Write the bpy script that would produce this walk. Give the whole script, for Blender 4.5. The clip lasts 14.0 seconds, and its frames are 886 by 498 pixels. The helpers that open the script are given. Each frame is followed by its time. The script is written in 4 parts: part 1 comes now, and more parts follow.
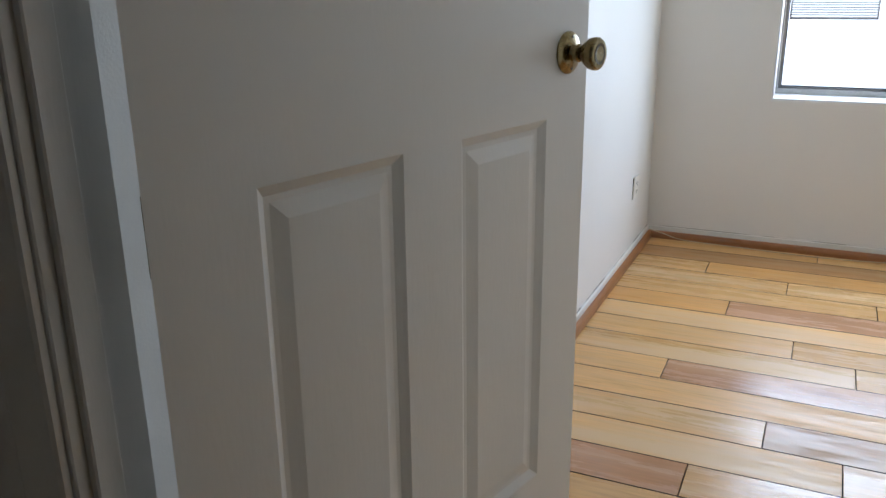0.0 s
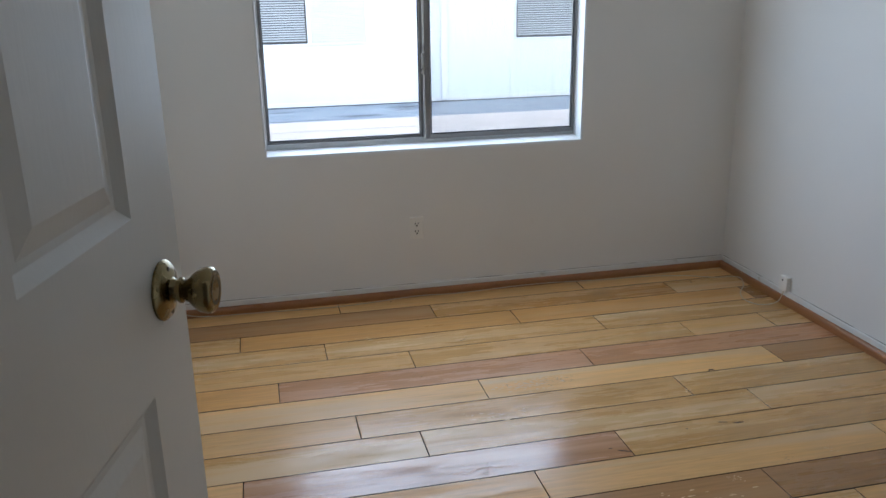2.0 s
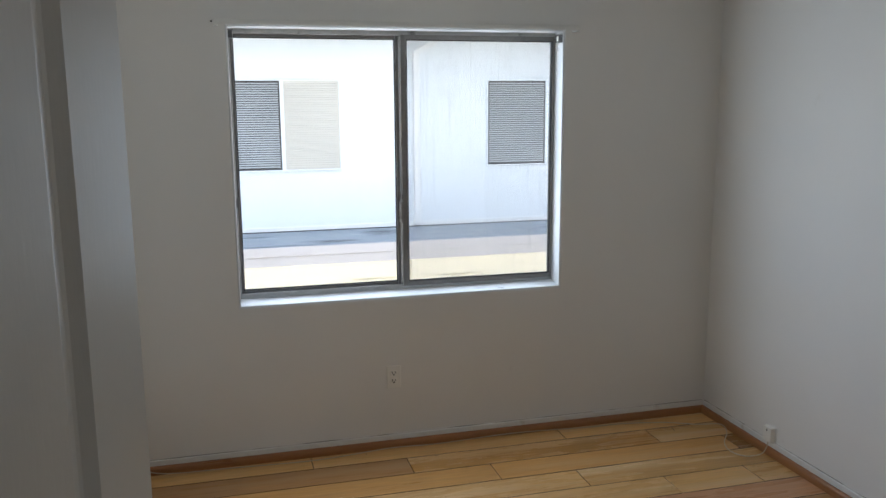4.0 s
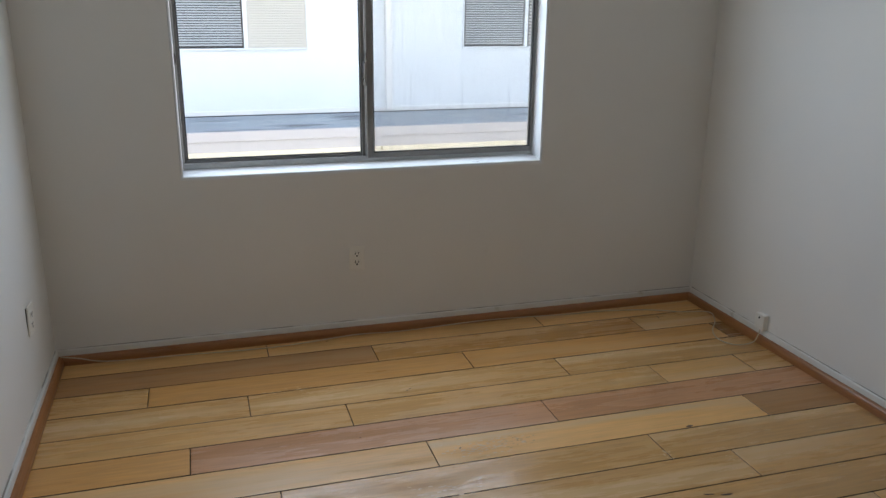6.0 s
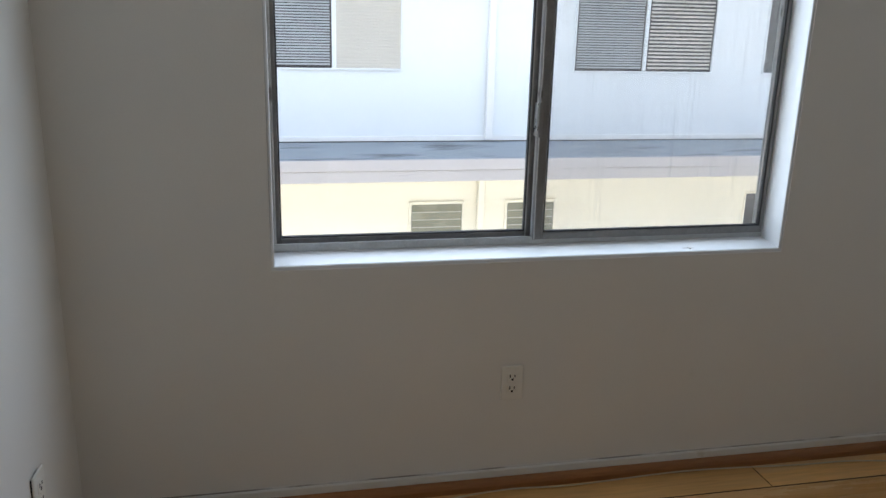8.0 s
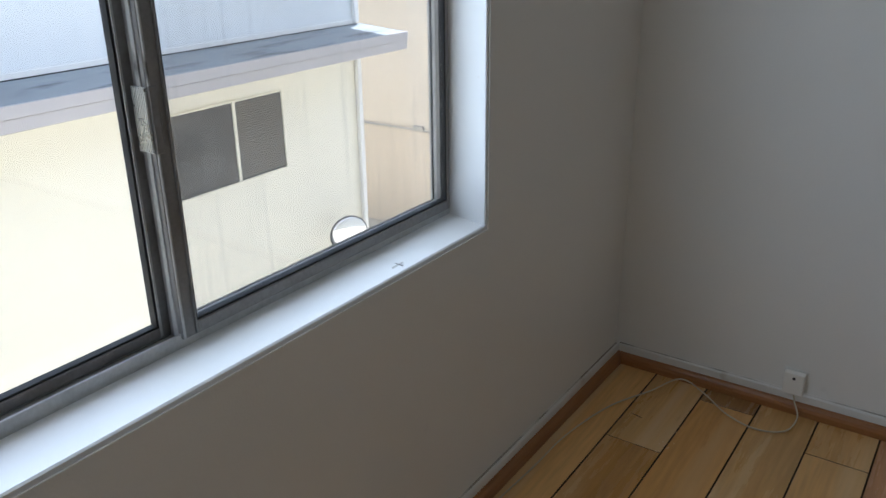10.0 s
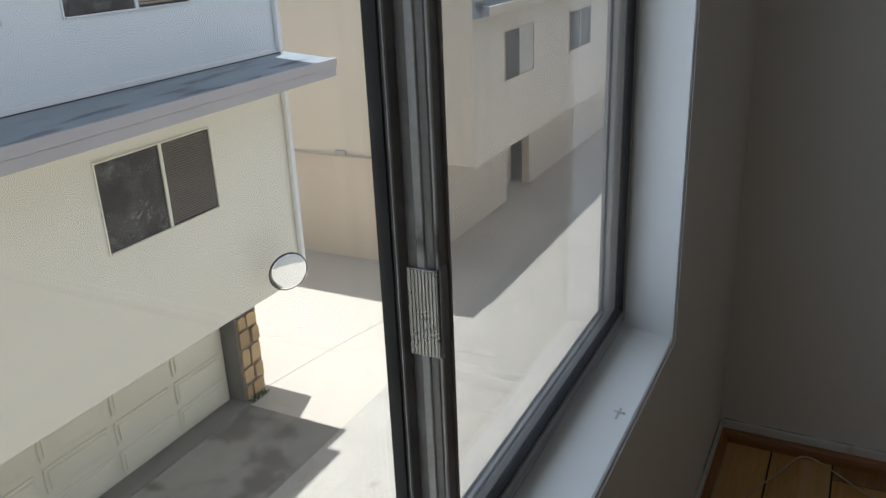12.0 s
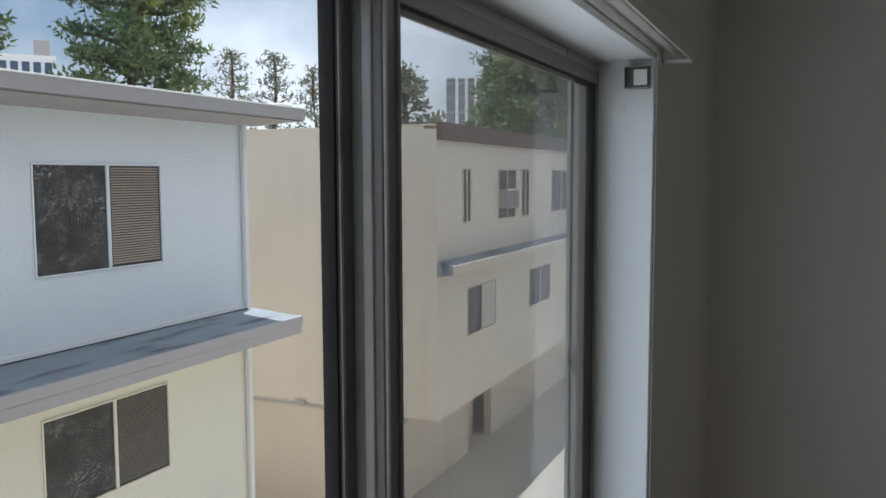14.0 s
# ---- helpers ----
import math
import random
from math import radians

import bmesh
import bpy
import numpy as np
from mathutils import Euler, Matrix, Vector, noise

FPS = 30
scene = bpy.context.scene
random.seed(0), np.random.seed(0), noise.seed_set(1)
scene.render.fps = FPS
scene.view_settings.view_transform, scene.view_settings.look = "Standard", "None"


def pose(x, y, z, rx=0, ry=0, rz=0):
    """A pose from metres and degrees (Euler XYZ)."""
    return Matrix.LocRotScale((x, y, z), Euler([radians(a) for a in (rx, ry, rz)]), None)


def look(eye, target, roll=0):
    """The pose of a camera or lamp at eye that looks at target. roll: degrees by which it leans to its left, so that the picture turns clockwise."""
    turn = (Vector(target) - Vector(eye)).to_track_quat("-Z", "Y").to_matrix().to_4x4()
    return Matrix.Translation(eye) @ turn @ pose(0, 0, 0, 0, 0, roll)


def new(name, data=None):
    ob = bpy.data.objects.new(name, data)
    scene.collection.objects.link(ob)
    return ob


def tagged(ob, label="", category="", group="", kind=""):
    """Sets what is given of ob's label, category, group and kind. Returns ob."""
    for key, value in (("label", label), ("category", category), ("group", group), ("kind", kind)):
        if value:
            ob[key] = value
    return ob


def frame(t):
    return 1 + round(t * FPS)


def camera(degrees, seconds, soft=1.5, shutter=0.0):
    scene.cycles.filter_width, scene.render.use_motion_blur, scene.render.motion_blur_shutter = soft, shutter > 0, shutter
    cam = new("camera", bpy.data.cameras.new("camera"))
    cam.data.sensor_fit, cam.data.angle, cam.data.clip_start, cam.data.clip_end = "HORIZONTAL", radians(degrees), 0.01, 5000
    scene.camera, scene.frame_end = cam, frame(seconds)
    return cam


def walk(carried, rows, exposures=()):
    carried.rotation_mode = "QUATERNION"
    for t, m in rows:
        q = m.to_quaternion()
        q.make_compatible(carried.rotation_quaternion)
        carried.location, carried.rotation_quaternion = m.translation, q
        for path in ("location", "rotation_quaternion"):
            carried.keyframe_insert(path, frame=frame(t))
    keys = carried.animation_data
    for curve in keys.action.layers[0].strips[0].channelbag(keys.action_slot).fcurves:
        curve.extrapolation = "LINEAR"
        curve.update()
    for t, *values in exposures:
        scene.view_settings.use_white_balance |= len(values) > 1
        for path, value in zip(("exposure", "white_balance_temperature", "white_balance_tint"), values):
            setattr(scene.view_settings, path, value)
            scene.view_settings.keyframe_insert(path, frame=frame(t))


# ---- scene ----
cam = camera(56.7, 14.0)
PATH = [
    (0, (-2.197, -4.301, 1.294), (-3.001, -2.575, 0.683), -0.7),
    (0.5, (-2.36, -4.157, 1.351), (-2.712, -2.287, 0.736), -0.9),
    (1, (-2.402, -4.003, 1.392), (-2.399, -2.097, 0.785), -1.2),
    (1.5, (-2.446, -3.922, 1.45), (-2.186, -2.034, 0.842), -1.7),
    (2, (-2.472, -3.88, 1.505), (-2.051, -2.022, 0.896), -0.9),
    (2.5, (-2.467, -3.849, 1.58), (-2.013, -1.977, 1.044), -0.4),
    (3, (-2.482, -3.829, 1.648), (-2.012, -1.94, 1.191), -0.9),
    (3.2, (-2.486, -3.829, 1.675), (-2.01, -1.931, 1.262), -1.0),
    (5.3, (-2.433, -3.571, 1.617), (-1.874, -1.679, 1.289), 0.6),
    (5.5, (-2.414, -3.546, 1.569), (-1.86, -1.672, 1.143), 0.6),
    (6, (-2.366, -3.428, 1.475), (-1.812, -1.6, 0.884), 0.6),
    (6.5, (-2.365, -3.188, 1.462), (-1.755, -1.369, 0.895), 1.5),
    (7, (-2.425, -2.925, 1.481), (-1.964, -1.058, 0.931), 1.0),
    (7.2, (-2.437, -2.795, 1.475), (-2.102, -0.902, 0.922), 0.4),
    (9.5, (-2.428, -1.194, 1.426), (-1.263, 0.296, 0.776), 1.3),
    (10, (-2.39, -0.933, 1.422), (-0.866, 0.123, 0.672), -0.7),
    (10.5, (-2.278, -0.705, 1.384), (-0.589, 0.023, 0.599), -1.5),
    (11, (-2.272, -0.488, 1.396), (-0.55, 0.112, 0.574), 0.1),
    (11.5, (-2.308, -0.321, 1.445), (-0.642, 0.42, 0.625), -2.0),
    (12, (-2.322, -0.261, 1.517), (-0.671, 0.6, 0.788), -2.4),
    (12.5, (-2.321, -0.247, 1.598), (-0.627, 0.647, 1.022), -1.7),
    (13, (-2.304, -0.246, 1.66), (-0.578, 0.680, 1.256), -0.9),
    (13.5, (-2.286, -0.245, 1.721), (-0.539, 0.689, 1.448), -0.8),
    (14, (-2.297, -0.254, 1.805), (-0.484, 0.572, 1.631), -0.2),
]
EXPOSURES = [(0.0, 3.0, 5500, 9), (0.5, 2.3, 5220, 9), (1.0, 1.97, 5150, 9), (1.5, 2.12, 5220, 9), (2.0, 2.2, 5350, 9), (2.5, 2.08, 5500, 9), (3.0, 1.9, 5600, 9), (7.2, 1.8, 5800, 9), (9.5, 1.25, 5600, 9), (10.2, 1.45, 5650, 9),
             (11.0, 1.62, 5650, 9), (11.5, 0.85, 5800, 9), (12.0, 0.12, 5850, 9), (13.0, 0.04, 5850, 9), (13.5, 0.07, 5850, 9), (14.0, 0.16, 5900, 9)]
walk(cam, [(t, look(eye, target, roll)) for t, eye, target, roll in PATH], EXPOSURES)

# ---- light ----
SUN_WAY = Vector((-0.222, -0.075, -1.0)).normalized()
world = bpy.data.worlds.new("sky")
scene.world = world
world.use_nodes = True
wn = world.node_tree
wn.nodes.clear()
w_out = wn.nodes.new("ShaderNodeOutputWorld")
w_bg = wn.nodes.new("ShaderNodeBackground")
w_sky = wn.nodes.new("ShaderNodeTexSky")
w_sky.sky_type = "NISHITA"
w_sky.sun_disc = False
w_sky.sun_elevation = math.asin(-SUN_WAY.z)
w_sky.sun_rotation = math.atan2(-SUN_WAY.x, -SUN_WAY.y)
w_sky.dust_density = 2.0
w_noise = wn.nodes.new("ShaderNodeTexNoise")
w_noise.inputs["Scale"].default_value = 2.6
w_noise.inputs["Detail"].default_value = 6.0
w_ramp = wn.nodes.new("ShaderNodeValToRGB")
w_ramp.color_ramp.elements[0].position = 0.40
w_ramp.color_ramp.elements[1].position = 0.62
w_coord = wn.nodes.new("ShaderNodeTexCoord")
w_mix = wn.nodes.new("ShaderNodeMix")
w_mix.data_type = "RGBA"
w_mix.inputs["B"].default_value = (11.0, 11.4, 12.0, 1)
wn.links.new(w_coord.outputs["Generated"], w_noise.inputs["Vector"])
wn.links.new(w_noise.outputs["Fac"], w_ramp.inputs["Fac"])
wn.links.new(w_ramp.outputs["Color"], w_mix.inputs["Factor"])
wn.links.new(w_sky.outputs["Color"], w_mix.inputs["A"])
wn.links.new(w_mix.outputs["Result"], w_bg.inputs["Color"])
wn.links.new(w_bg.outputs["Background"], w_out.inputs["Surface"])
w_bg.inputs["Strength"].default_value = 0.092

sun_data = bpy.data.lights.new("sun", "SUN")
sun_data.energy = 5.0
sun_data.angle = radians(0.53)
sun_data.color = (1.0, 0.95, 0.87)
sun = new("sun", sun_data)
sun.matrix_world = look((0, 0, 40), Vector((0, 0, 40)) + SUN_WAY)


# area lamp added inside the panes to boost the sky's light by the window
glow_data = bpy.data.lights.new("window_light", "AREA")
glow_data.shape, glow_data.size, glow_data.size_y = "RECTANGLE", 1.44, 1.12
glow_data.energy = 4.0
glow_data.color = (0.82, 0.92, 1.0)
glow = new("window_light", glow_data)
glow.matrix_world = look((-1.648, 0.088, 1.385), (-1.648, -1.0, 1.385))


# ---- materials ----
def mat(name, color, rough=0.6, metal=0.0, vary=0.06, scale=3.0, grain=60.0, bump=0.0, grain_amount=0.0, spec=0.5, ior=1.45, stretch=(1, 1, 1),
        random_tint=0.0, stain=None, stain_scale=1.0, stain_from=0.6, rough_vary=0.1, coat=0.0):
    """A painted or natural surface: large soft variation, fine grain, fine relief and, if wanted, stains of a colour of their own."""
    m = bpy.data.materials.new(name)
    m.use_nodes = True
    nt = m.node_tree
    bsdf = nt.nodes["Principled BSDF"]
    tc = nt.nodes.new("ShaderNodeTexCoord")
    mp = nt.nodes.new("ShaderNodeMapping")
    mp.inputs["Scale"].default_value = stretch
    nt.links.new(tc.outputs["Object"], mp.inputs["Vector"])
    info = nt.nodes.new("ShaderNodeObjectInfo")
    shift = nt.nodes.new("ShaderNodeVectorMath")
    shift.operation = "ADD"
    spread = nt.nodes.new("ShaderNodeMath")
    spread.operation = "MULTIPLY"
    spread.inputs[1].default_value = 37.0 if random_tint else 0.0
    nt.links.new(info.outputs["Random"], spread.inputs[0])
    nt.links.new(mp.outputs["Vector"], shift.inputs[0])
    nt.links.new(spread.outputs["Value"], shift.inputs[1])
    n1 = nt.nodes.new("ShaderNodeTexNoise")
    n1.inputs["Scale"].default_value, n1.inputs["Detail"].default_value = scale, 4.0
    n2 = nt.nodes.new("ShaderNodeTexNoise")
    n2.inputs["Scale"].default_value, n2.inputs["Detail"].default_value = grain, 3.0
    for n in (n1, n2):
        nt.links.new(shift.outputs["Vector"], n.inputs["Vector"])

    def spanned(source, low, high):
        r = nt.nodes.new("ShaderNodeMapRange")
        r.inputs["From Min"].default_value, r.inputs["From Max"].default_value = 0.25, 0.75
        r.inputs["To Min"].default_value, r.inputs["To Max"].default_value = low, high
        nt.links.new(source, r.inputs["Value"])
        return r.outputs["Result"]

    def times(a, b):
        x = nt.nodes.new("ShaderNodeMath")
        x.operation = "MULTIPLY"
        nt.links.new(a, x.inputs[0])
        nt.links.new(b, x.inputs[1])
        return x.outputs["Value"]

    value = times(spanned(n1.outputs["Fac"], 1 - vary, 1 + vary), spanned(n2.outputs["Fac"], 1 - grain_amount, 1 + grain_amount))
    if random_tint:
        r = nt.nodes.new("ShaderNodeMapRange")
        r.inputs["To Min"].default_value, r.inputs["To Max"].default_value = 1 - random_tint, 1 + random_tint
        nt.links.new(info.outputs["Random"], r.inputs["Value"])
        value = times(value, r.outputs["Result"])
    hsv = nt.nodes.new("ShaderNodeHueSaturation")
    hsv.inputs["Color"].default_value = (*color, 1)
    nt.links.new(value, hsv.inputs["Value"])
    out = hsv.outputs["Color"]
    if stain:
        n3 = nt.nodes.new("ShaderNodeTexNoise")
        n3.inputs["Scale"].default_value, n3.inputs["Detail"].default_value = stain_scale, 8.0
        nt.links.new(shift.outputs["Vector"], n3.inputs["Vector"])
        r = nt.nodes.new("ShaderNodeMapRange")
        r.inputs["From Min"].default_value, r.inputs["From Max"].default_value = stain_from, stain_from + 0.12
        r.clamp = True
        nt.links.new(n3.outputs["Fac"], r.inputs["Value"])
        mix = nt.nodes.new("ShaderNodeMix")
        mix.data_type = "RGBA"
        mix.inputs["B"].default_value = (*stain, 1)
        nt.links.new(r.outputs["Result"], mix.inputs["Factor"])
        nt.links.new(out, mix.inputs["A"])
        out = mix.outputs["Result"]
    nt.links.new(out, bsdf.inputs["Base Color"])
    nt.links.new(spanned(n1.outputs["Fac"], max(rough - rough_vary, 0.02), min(rough + rough_vary, 1.0)), bsdf.inputs["Roughness"])
    bsdf.inputs["Metallic"].default_value = metal
    bsdf.inputs["Specular IOR Level"].default_value = spec
    bsdf.inputs["Coat Weight"].default_value = coat
    if bump:
        b = nt.nodes.new("ShaderNodeBump")
        b.inputs["Strength"].default_value = 1.0
        b.inputs["Distance"].default_value = bump
        nt.links.new(n2.outputs["Fac"], b.inputs["Height"])
        nt.links.new(b.outputs["Normal"], bsdf.inputs["Normal"])
    return m


def glass_mat(name, tint=(1, 1, 1), haze=0.0, streak=0.0):
    """A thin pane: clear, mirroring more at a slant, with a film of dust, rain streaks and specks that scatter light."""
    m = bpy.data.materials.new(name)
    m.use_nodes = True
    nt = m.node_tree
    nt.nodes.clear()
    out = nt.nodes.new("ShaderNodeOutputMaterial")
    clear = nt.nodes.new("ShaderNodeBsdfTransparent")
    clear.inputs["Color"].default_value = (*tint, 1)
    shine = nt.nodes.new("ShaderNodeBsdfGlossy")
    shine.inputs["Roughness"].default_value = 0.01
    mix = nt.nodes.new("ShaderNodeMixShader")
    slant = nt.nodes.new("ShaderNodeLayerWeight")
    slant.inputs["Blend"].default_value = 0.5
    steep = nt.nodes.new("ShaderNodeMath")
    steep.operation = "POWER"
    steep.inputs[1].default_value = 5.0
    gloss = nt.nodes.new("ShaderNodeMath")
    gloss.operation = "MULTIPLY_ADD"
    gloss.inputs[1].default_value, gloss.inputs[2].default_value = 0.92, 0.035
    nt.links.new(slant.outputs["Facing"], steep.inputs[0])
    nt.links.new(steep.outputs["Value"], gloss.inputs[0])
    nt.links.new(gloss.outputs["Value"], mix.inputs["Fac"])
    nt.links.new(clear.outputs["BSDF"], mix.inputs[1])
    nt.links.new(shine.outputs["BSDF"], mix.inputs[2])
    last = mix.outputs["Shader"]
    if haze:
        dirt = nt.nodes.new("ShaderNodeBsdfTranslucent")
        dirt.inputs["Color"].default_value = (0.75, 0.75, 0.72, 1)
        tc = nt.nodes.new("ShaderNodeTexCoord")
        total = None
        for stretch, size, low, high, least, most in (((1, 1, 0.5), 2.5, 0.3, 0.7, haze * 0.6, haze * 1.3), ((70, 1, 1.6), 1.6, 0.55, 0.80, 0.0, streak), ((160, 160, 110), 1.2, 0.66, 0.74, 0.0, streak * 1.6)):
            mp = nt.nodes.new("ShaderNodeMapping")
            mp.inputs["Scale"].default_value = stretch
            no = nt.nodes.new("ShaderNodeTexNoise")
            no.inputs["Scale"].default_value, no.inputs["Detail"].default_value = size, 5.0
            r = nt.nodes.new("ShaderNodeMapRange")
            r.inputs["From Min"].default_value, r.inputs["From Max"].default_value = low, high
            r.inputs["To Min"].default_value, r.inputs["To Max"].default_value = least, most
            nt.links.new(tc.outputs["Object"], mp.inputs["Vector"])
            nt.links.new(mp.outputs["Vector"], no.inputs["Vector"])
            nt.links.new(no.outputs["Fac"], r.inputs["Value"])
            if total is None:
                total = r.outputs["Result"]
            else:
                plus = nt.nodes.new("ShaderNodeMath")
                plus.operation = "ADD"
                nt.links.new(total, plus.inputs[0])
                nt.links.new(r.outputs["Result"], plus.inputs[1])
                total = plus.outputs["Value"]
        mix2 = nt.nodes.new("ShaderNodeMixShader")
        nt.links.new(total, mix2.inputs["Fac"])
        nt.links.new(last, mix2.inputs[1])
        nt.links.new(dirt.outputs["BSDF"], mix2.inputs[2])
        last = mix2.outputs["Shader"]
    nt.links.new(last, out.inputs["Surface"])
    return m


def screen_mat(name, color, thread, amount):
    """A dark sun screen behind glass with pale snagged threads in patches."""
    m = mat(name, color, 0.5, vary=0.25, scale=3, grain=220, grain_amount=0.2, spec=0.3)
    nt = m.node_tree
    bsdf = nt.nodes["Principled BSDF"]
    base = bsdf.inputs["Base Color"].links[0].from_socket
    tc = nt.nodes.new("ShaderNodeTexCoord")
    fine = nt.nodes.new("ShaderNodeTexNoise")
    fine.inputs["Scale"].default_value, fine.inputs["Detail"].default_value, fine.inputs["Distortion"].default_value = 13.0, 2.0, 1.6
    off = nt.nodes.new("ShaderNodeMath")
    off.operation = "SUBTRACT"
    off.inputs[1].default_value = 0.5
    size = nt.nodes.new("ShaderNodeMath")
    size.operation = "ABSOLUTE"
    line = nt.nodes.new("ShaderNodeMapRange")
    line.inputs["From Min"].default_value, line.inputs["From Max"].default_value = 0.009, 0.022
    line.inputs["To Min"].default_value, line.inputs["To Max"].default_value = amount, 0.0
    patch = nt.nodes.new("ShaderNodeTexNoise")
    patch.inputs["Scale"].default_value, patch.inputs["Detail"].default_value = 3.4, 3.0
    where = nt.nodes.new("ShaderNodeMapRange")
    where.inputs["From Min"].default_value, where.inputs["From Max"].default_value = 0.42, 0.56
    both = nt.nodes.new("ShaderNodeMath")
    both.operation = "MULTIPLY"
    mix = nt.nodes.new("ShaderNodeMix")
    mix.data_type = "RGBA"
    mix.inputs["B"].default_value = (*thread, 1)
    for n in (fine, patch):
        nt.links.new(tc.outputs["Object"], n.inputs["Vector"])
    nt.links.new(fine.outputs["Fac"], off.inputs[0])
    nt.links.new(off.outputs["Value"], size.inputs[0])
    nt.links.new(size.outputs["Value"], line.inputs["Value"])
    nt.links.new(patch.outputs["Fac"], where.inputs["Value"])
    nt.links.new(line.outputs["Result"], both.inputs[0])
    nt.links.new(where.outputs["Result"], both.inputs[1])
    nt.links.new(both.outputs["Value"], mix.inputs["Factor"])
    nt.links.new(base, mix.inputs["A"])
    nt.links.new(mix.outputs["Result"], bsdf.inputs["Base Color"])
    return m


def board_mat(name, color, worn, sheen=0.26):
    """Varnished floor board: long grain, growth-ring figure, worn patches that are paler and duller, each board a little different."""
    m = mat(name, color, sheen, vary=0.10, scale=2.0, grain=30, grain_amount=0.13, stretch=(0.22, 3.0, 1), random_tint=0.13, rough_vary=0.07, bump=0.0003, stain=worn, stain_scale=2.4, stain_from=0.53, spec=0.42)
    nt = m.node_tree
    bsdf = nt.nodes["Principled BSDF"]
    rough = bsdf.inputs["Roughness"].links[0].from_socket
    base = bsdf.inputs["Base Color"].links[0].from_socket
    info = nt.nodes.new("ShaderNodeObjectInfo")
    tc = nt.nodes.new("ShaderNodeTexCoord")
    place = nt.nodes.new("ShaderNodeVectorMath")
    place.operation = "MULTIPLY_ADD"
    place.inputs[1].default_value = (0.9, 7.0, 1.0)
    spread = nt.nodes.new("ShaderNodeMath")
    spread.operation = "MULTIPLY"
    spread.inputs[1].default_value = 53.0
    nt.links.new(info.outputs["Random"], spread.inputs[0])
    nt.links.new(tc.outputs["Object"], place.inputs[0])
    nt.links.new(spread.outputs["Value"], place.inputs[2])
    scuff = nt.nodes.new("ShaderNodeTexNoise")
    scuff.inputs["Scale"].default_value, scuff.inputs["Detail"].default_value, scuff.inputs["Roughness"].default_value = 3.0, 9.0, 0.68
    nt.links.new(place.outputs["Vector"], scuff.inputs["Vector"])
    dull = nt.nodes.new("ShaderNodeMapRange")
    dull.inputs["From Min"].default_value, dull.inputs["From Max"].default_value = 0.48, 0.66
    dull.inputs["To Max"].default_value = 0.30
    nt.links.new(scuff.outputs["Fac"], dull.inputs["Value"])
    own = nt.nodes.new("ShaderNodeMapRange")
    own.inputs["To Min"].default_value, own.inputs["To Max"].default_value = -0.05, 0.14
    nt.links.new(info.outputs["Random"], own.inputs["Value"])
    for extra in (dull, own):
        plus = nt.nodes.new("ShaderNodeMath")
        plus.operation = "ADD"
        nt.links.new(rough, plus.inputs[0])
        nt.links.new(extra.outputs["Result"], plus.inputs[1])
        rough = plus.outputs["Value"]
    nt.links.new(rough, bsdf.inputs["Roughness"])
    figure = nt.nodes.new("ShaderNodeMapRange")
    figure.inputs["From Min"].default_value, figure.inputs["From Max"].default_value = 0.60, 0.70
    figure.inputs["To Max"].default_value = 0.38
    nt.links.new(scuff.outputs["Fac"], figure.inputs["Value"])
    mix = nt.nodes.new("ShaderNodeMix")
    mix.data_type = "RGBA"
    mix.inputs["B"].default_value = (color[0] * 0.52, color[1] * 0.46, color[2] * 0.42, 1)
    nt.links.new(figure.outputs["Result"], mix.inputs["Factor"])
    nt.links.new(base, mix.inputs["A"])
    nt.links.new(mix.outputs["Result"], bsdf.inputs["Base Color"])
    bump = nt.nodes.new("ShaderNodeBump")
    bump.inputs["Distance"].default_value = 0.0007
    nt.links.new(scuff.outputs["Fac"], bump.inputs["Height"])
    nt.links.new(bsdf.inputs["Normal"].links[0].from_socket, bump.inputs["Normal"])
    nt.links.new(bump.outputs["Normal"], bsdf.inputs["Normal"])
    return m


M_WALL = mat("wall_paint", (0.82, 0.793, 0.742), 0.55, vary=0.03, scale=1.3, grain=220, bump=0.0004, grain_amount=0.01, stain=(0.72, 0.69, 0.63), stain_scale=5, stain_from=0.72)
M_CEIL = mat("ceiling_paint", (0.8, 0.78, 0.74), 0.7, vary=0.03, grain=180, bump=0.0006)
M_TRIM = mat("trim_paint", (0.78, 0.76, 0.71), 0.4, vary=0.04, grain=90, bump=0.0002, stain=(0.5, 0.44, 0.35), stain_scale=9, stain_from=0.66)
M_SILL = mat("sill_paint", (0.80, 0.80, 0.79), 0.35, vary=0.03, grain=120, bump=0.0002, stain=(0.6, 0.57, 0.5), stain_scale=14, stain_from=0.7)
M_DOOR = mat("door_paint", (0.72, 0.69, 0.63), 0.38, vary=0.03, grain=160, bump=0.00025, stretch=(1, 1, 0.2))
M_BRASS = mat("aged_brass", (0.27, 0.21, 0.10), 0.26, metal=1.0, vary=0.15, scale=40, grain=300, rough_vary=0.12)
M_BRASS_DARK = mat("dark_brass", (0.10, 0.08, 0.05), 0.35, metal=1.0, vary=0.2, scale=60)
M_SHOE = mat("shoe_wood", (0.32, 0.13, 0.038), 0.35, vary=0.12, scale=6, grain=50, grain_amount=0.12, stretch=(0.3, 0.3, 4), stain=(0.16, 0.08, 0.03), stain_scale=7, stain_from=0.66)
M_ALU = mat("aged_aluminium", (0.52, 0.52, 0.51), 0.38, metal=0.3, vary=0.12, scale=18, grain=140, grain_amount=0.08, stain=(0.16, 0.15, 0.14), stain_scale=11, stain_from=0.6)
M_ALU_LIGHT = mat("ribbed_aluminium", (0.62, 0.62, 0.60), 0.3, metal=0.9, vary=0.08, scale=18, grain=140)
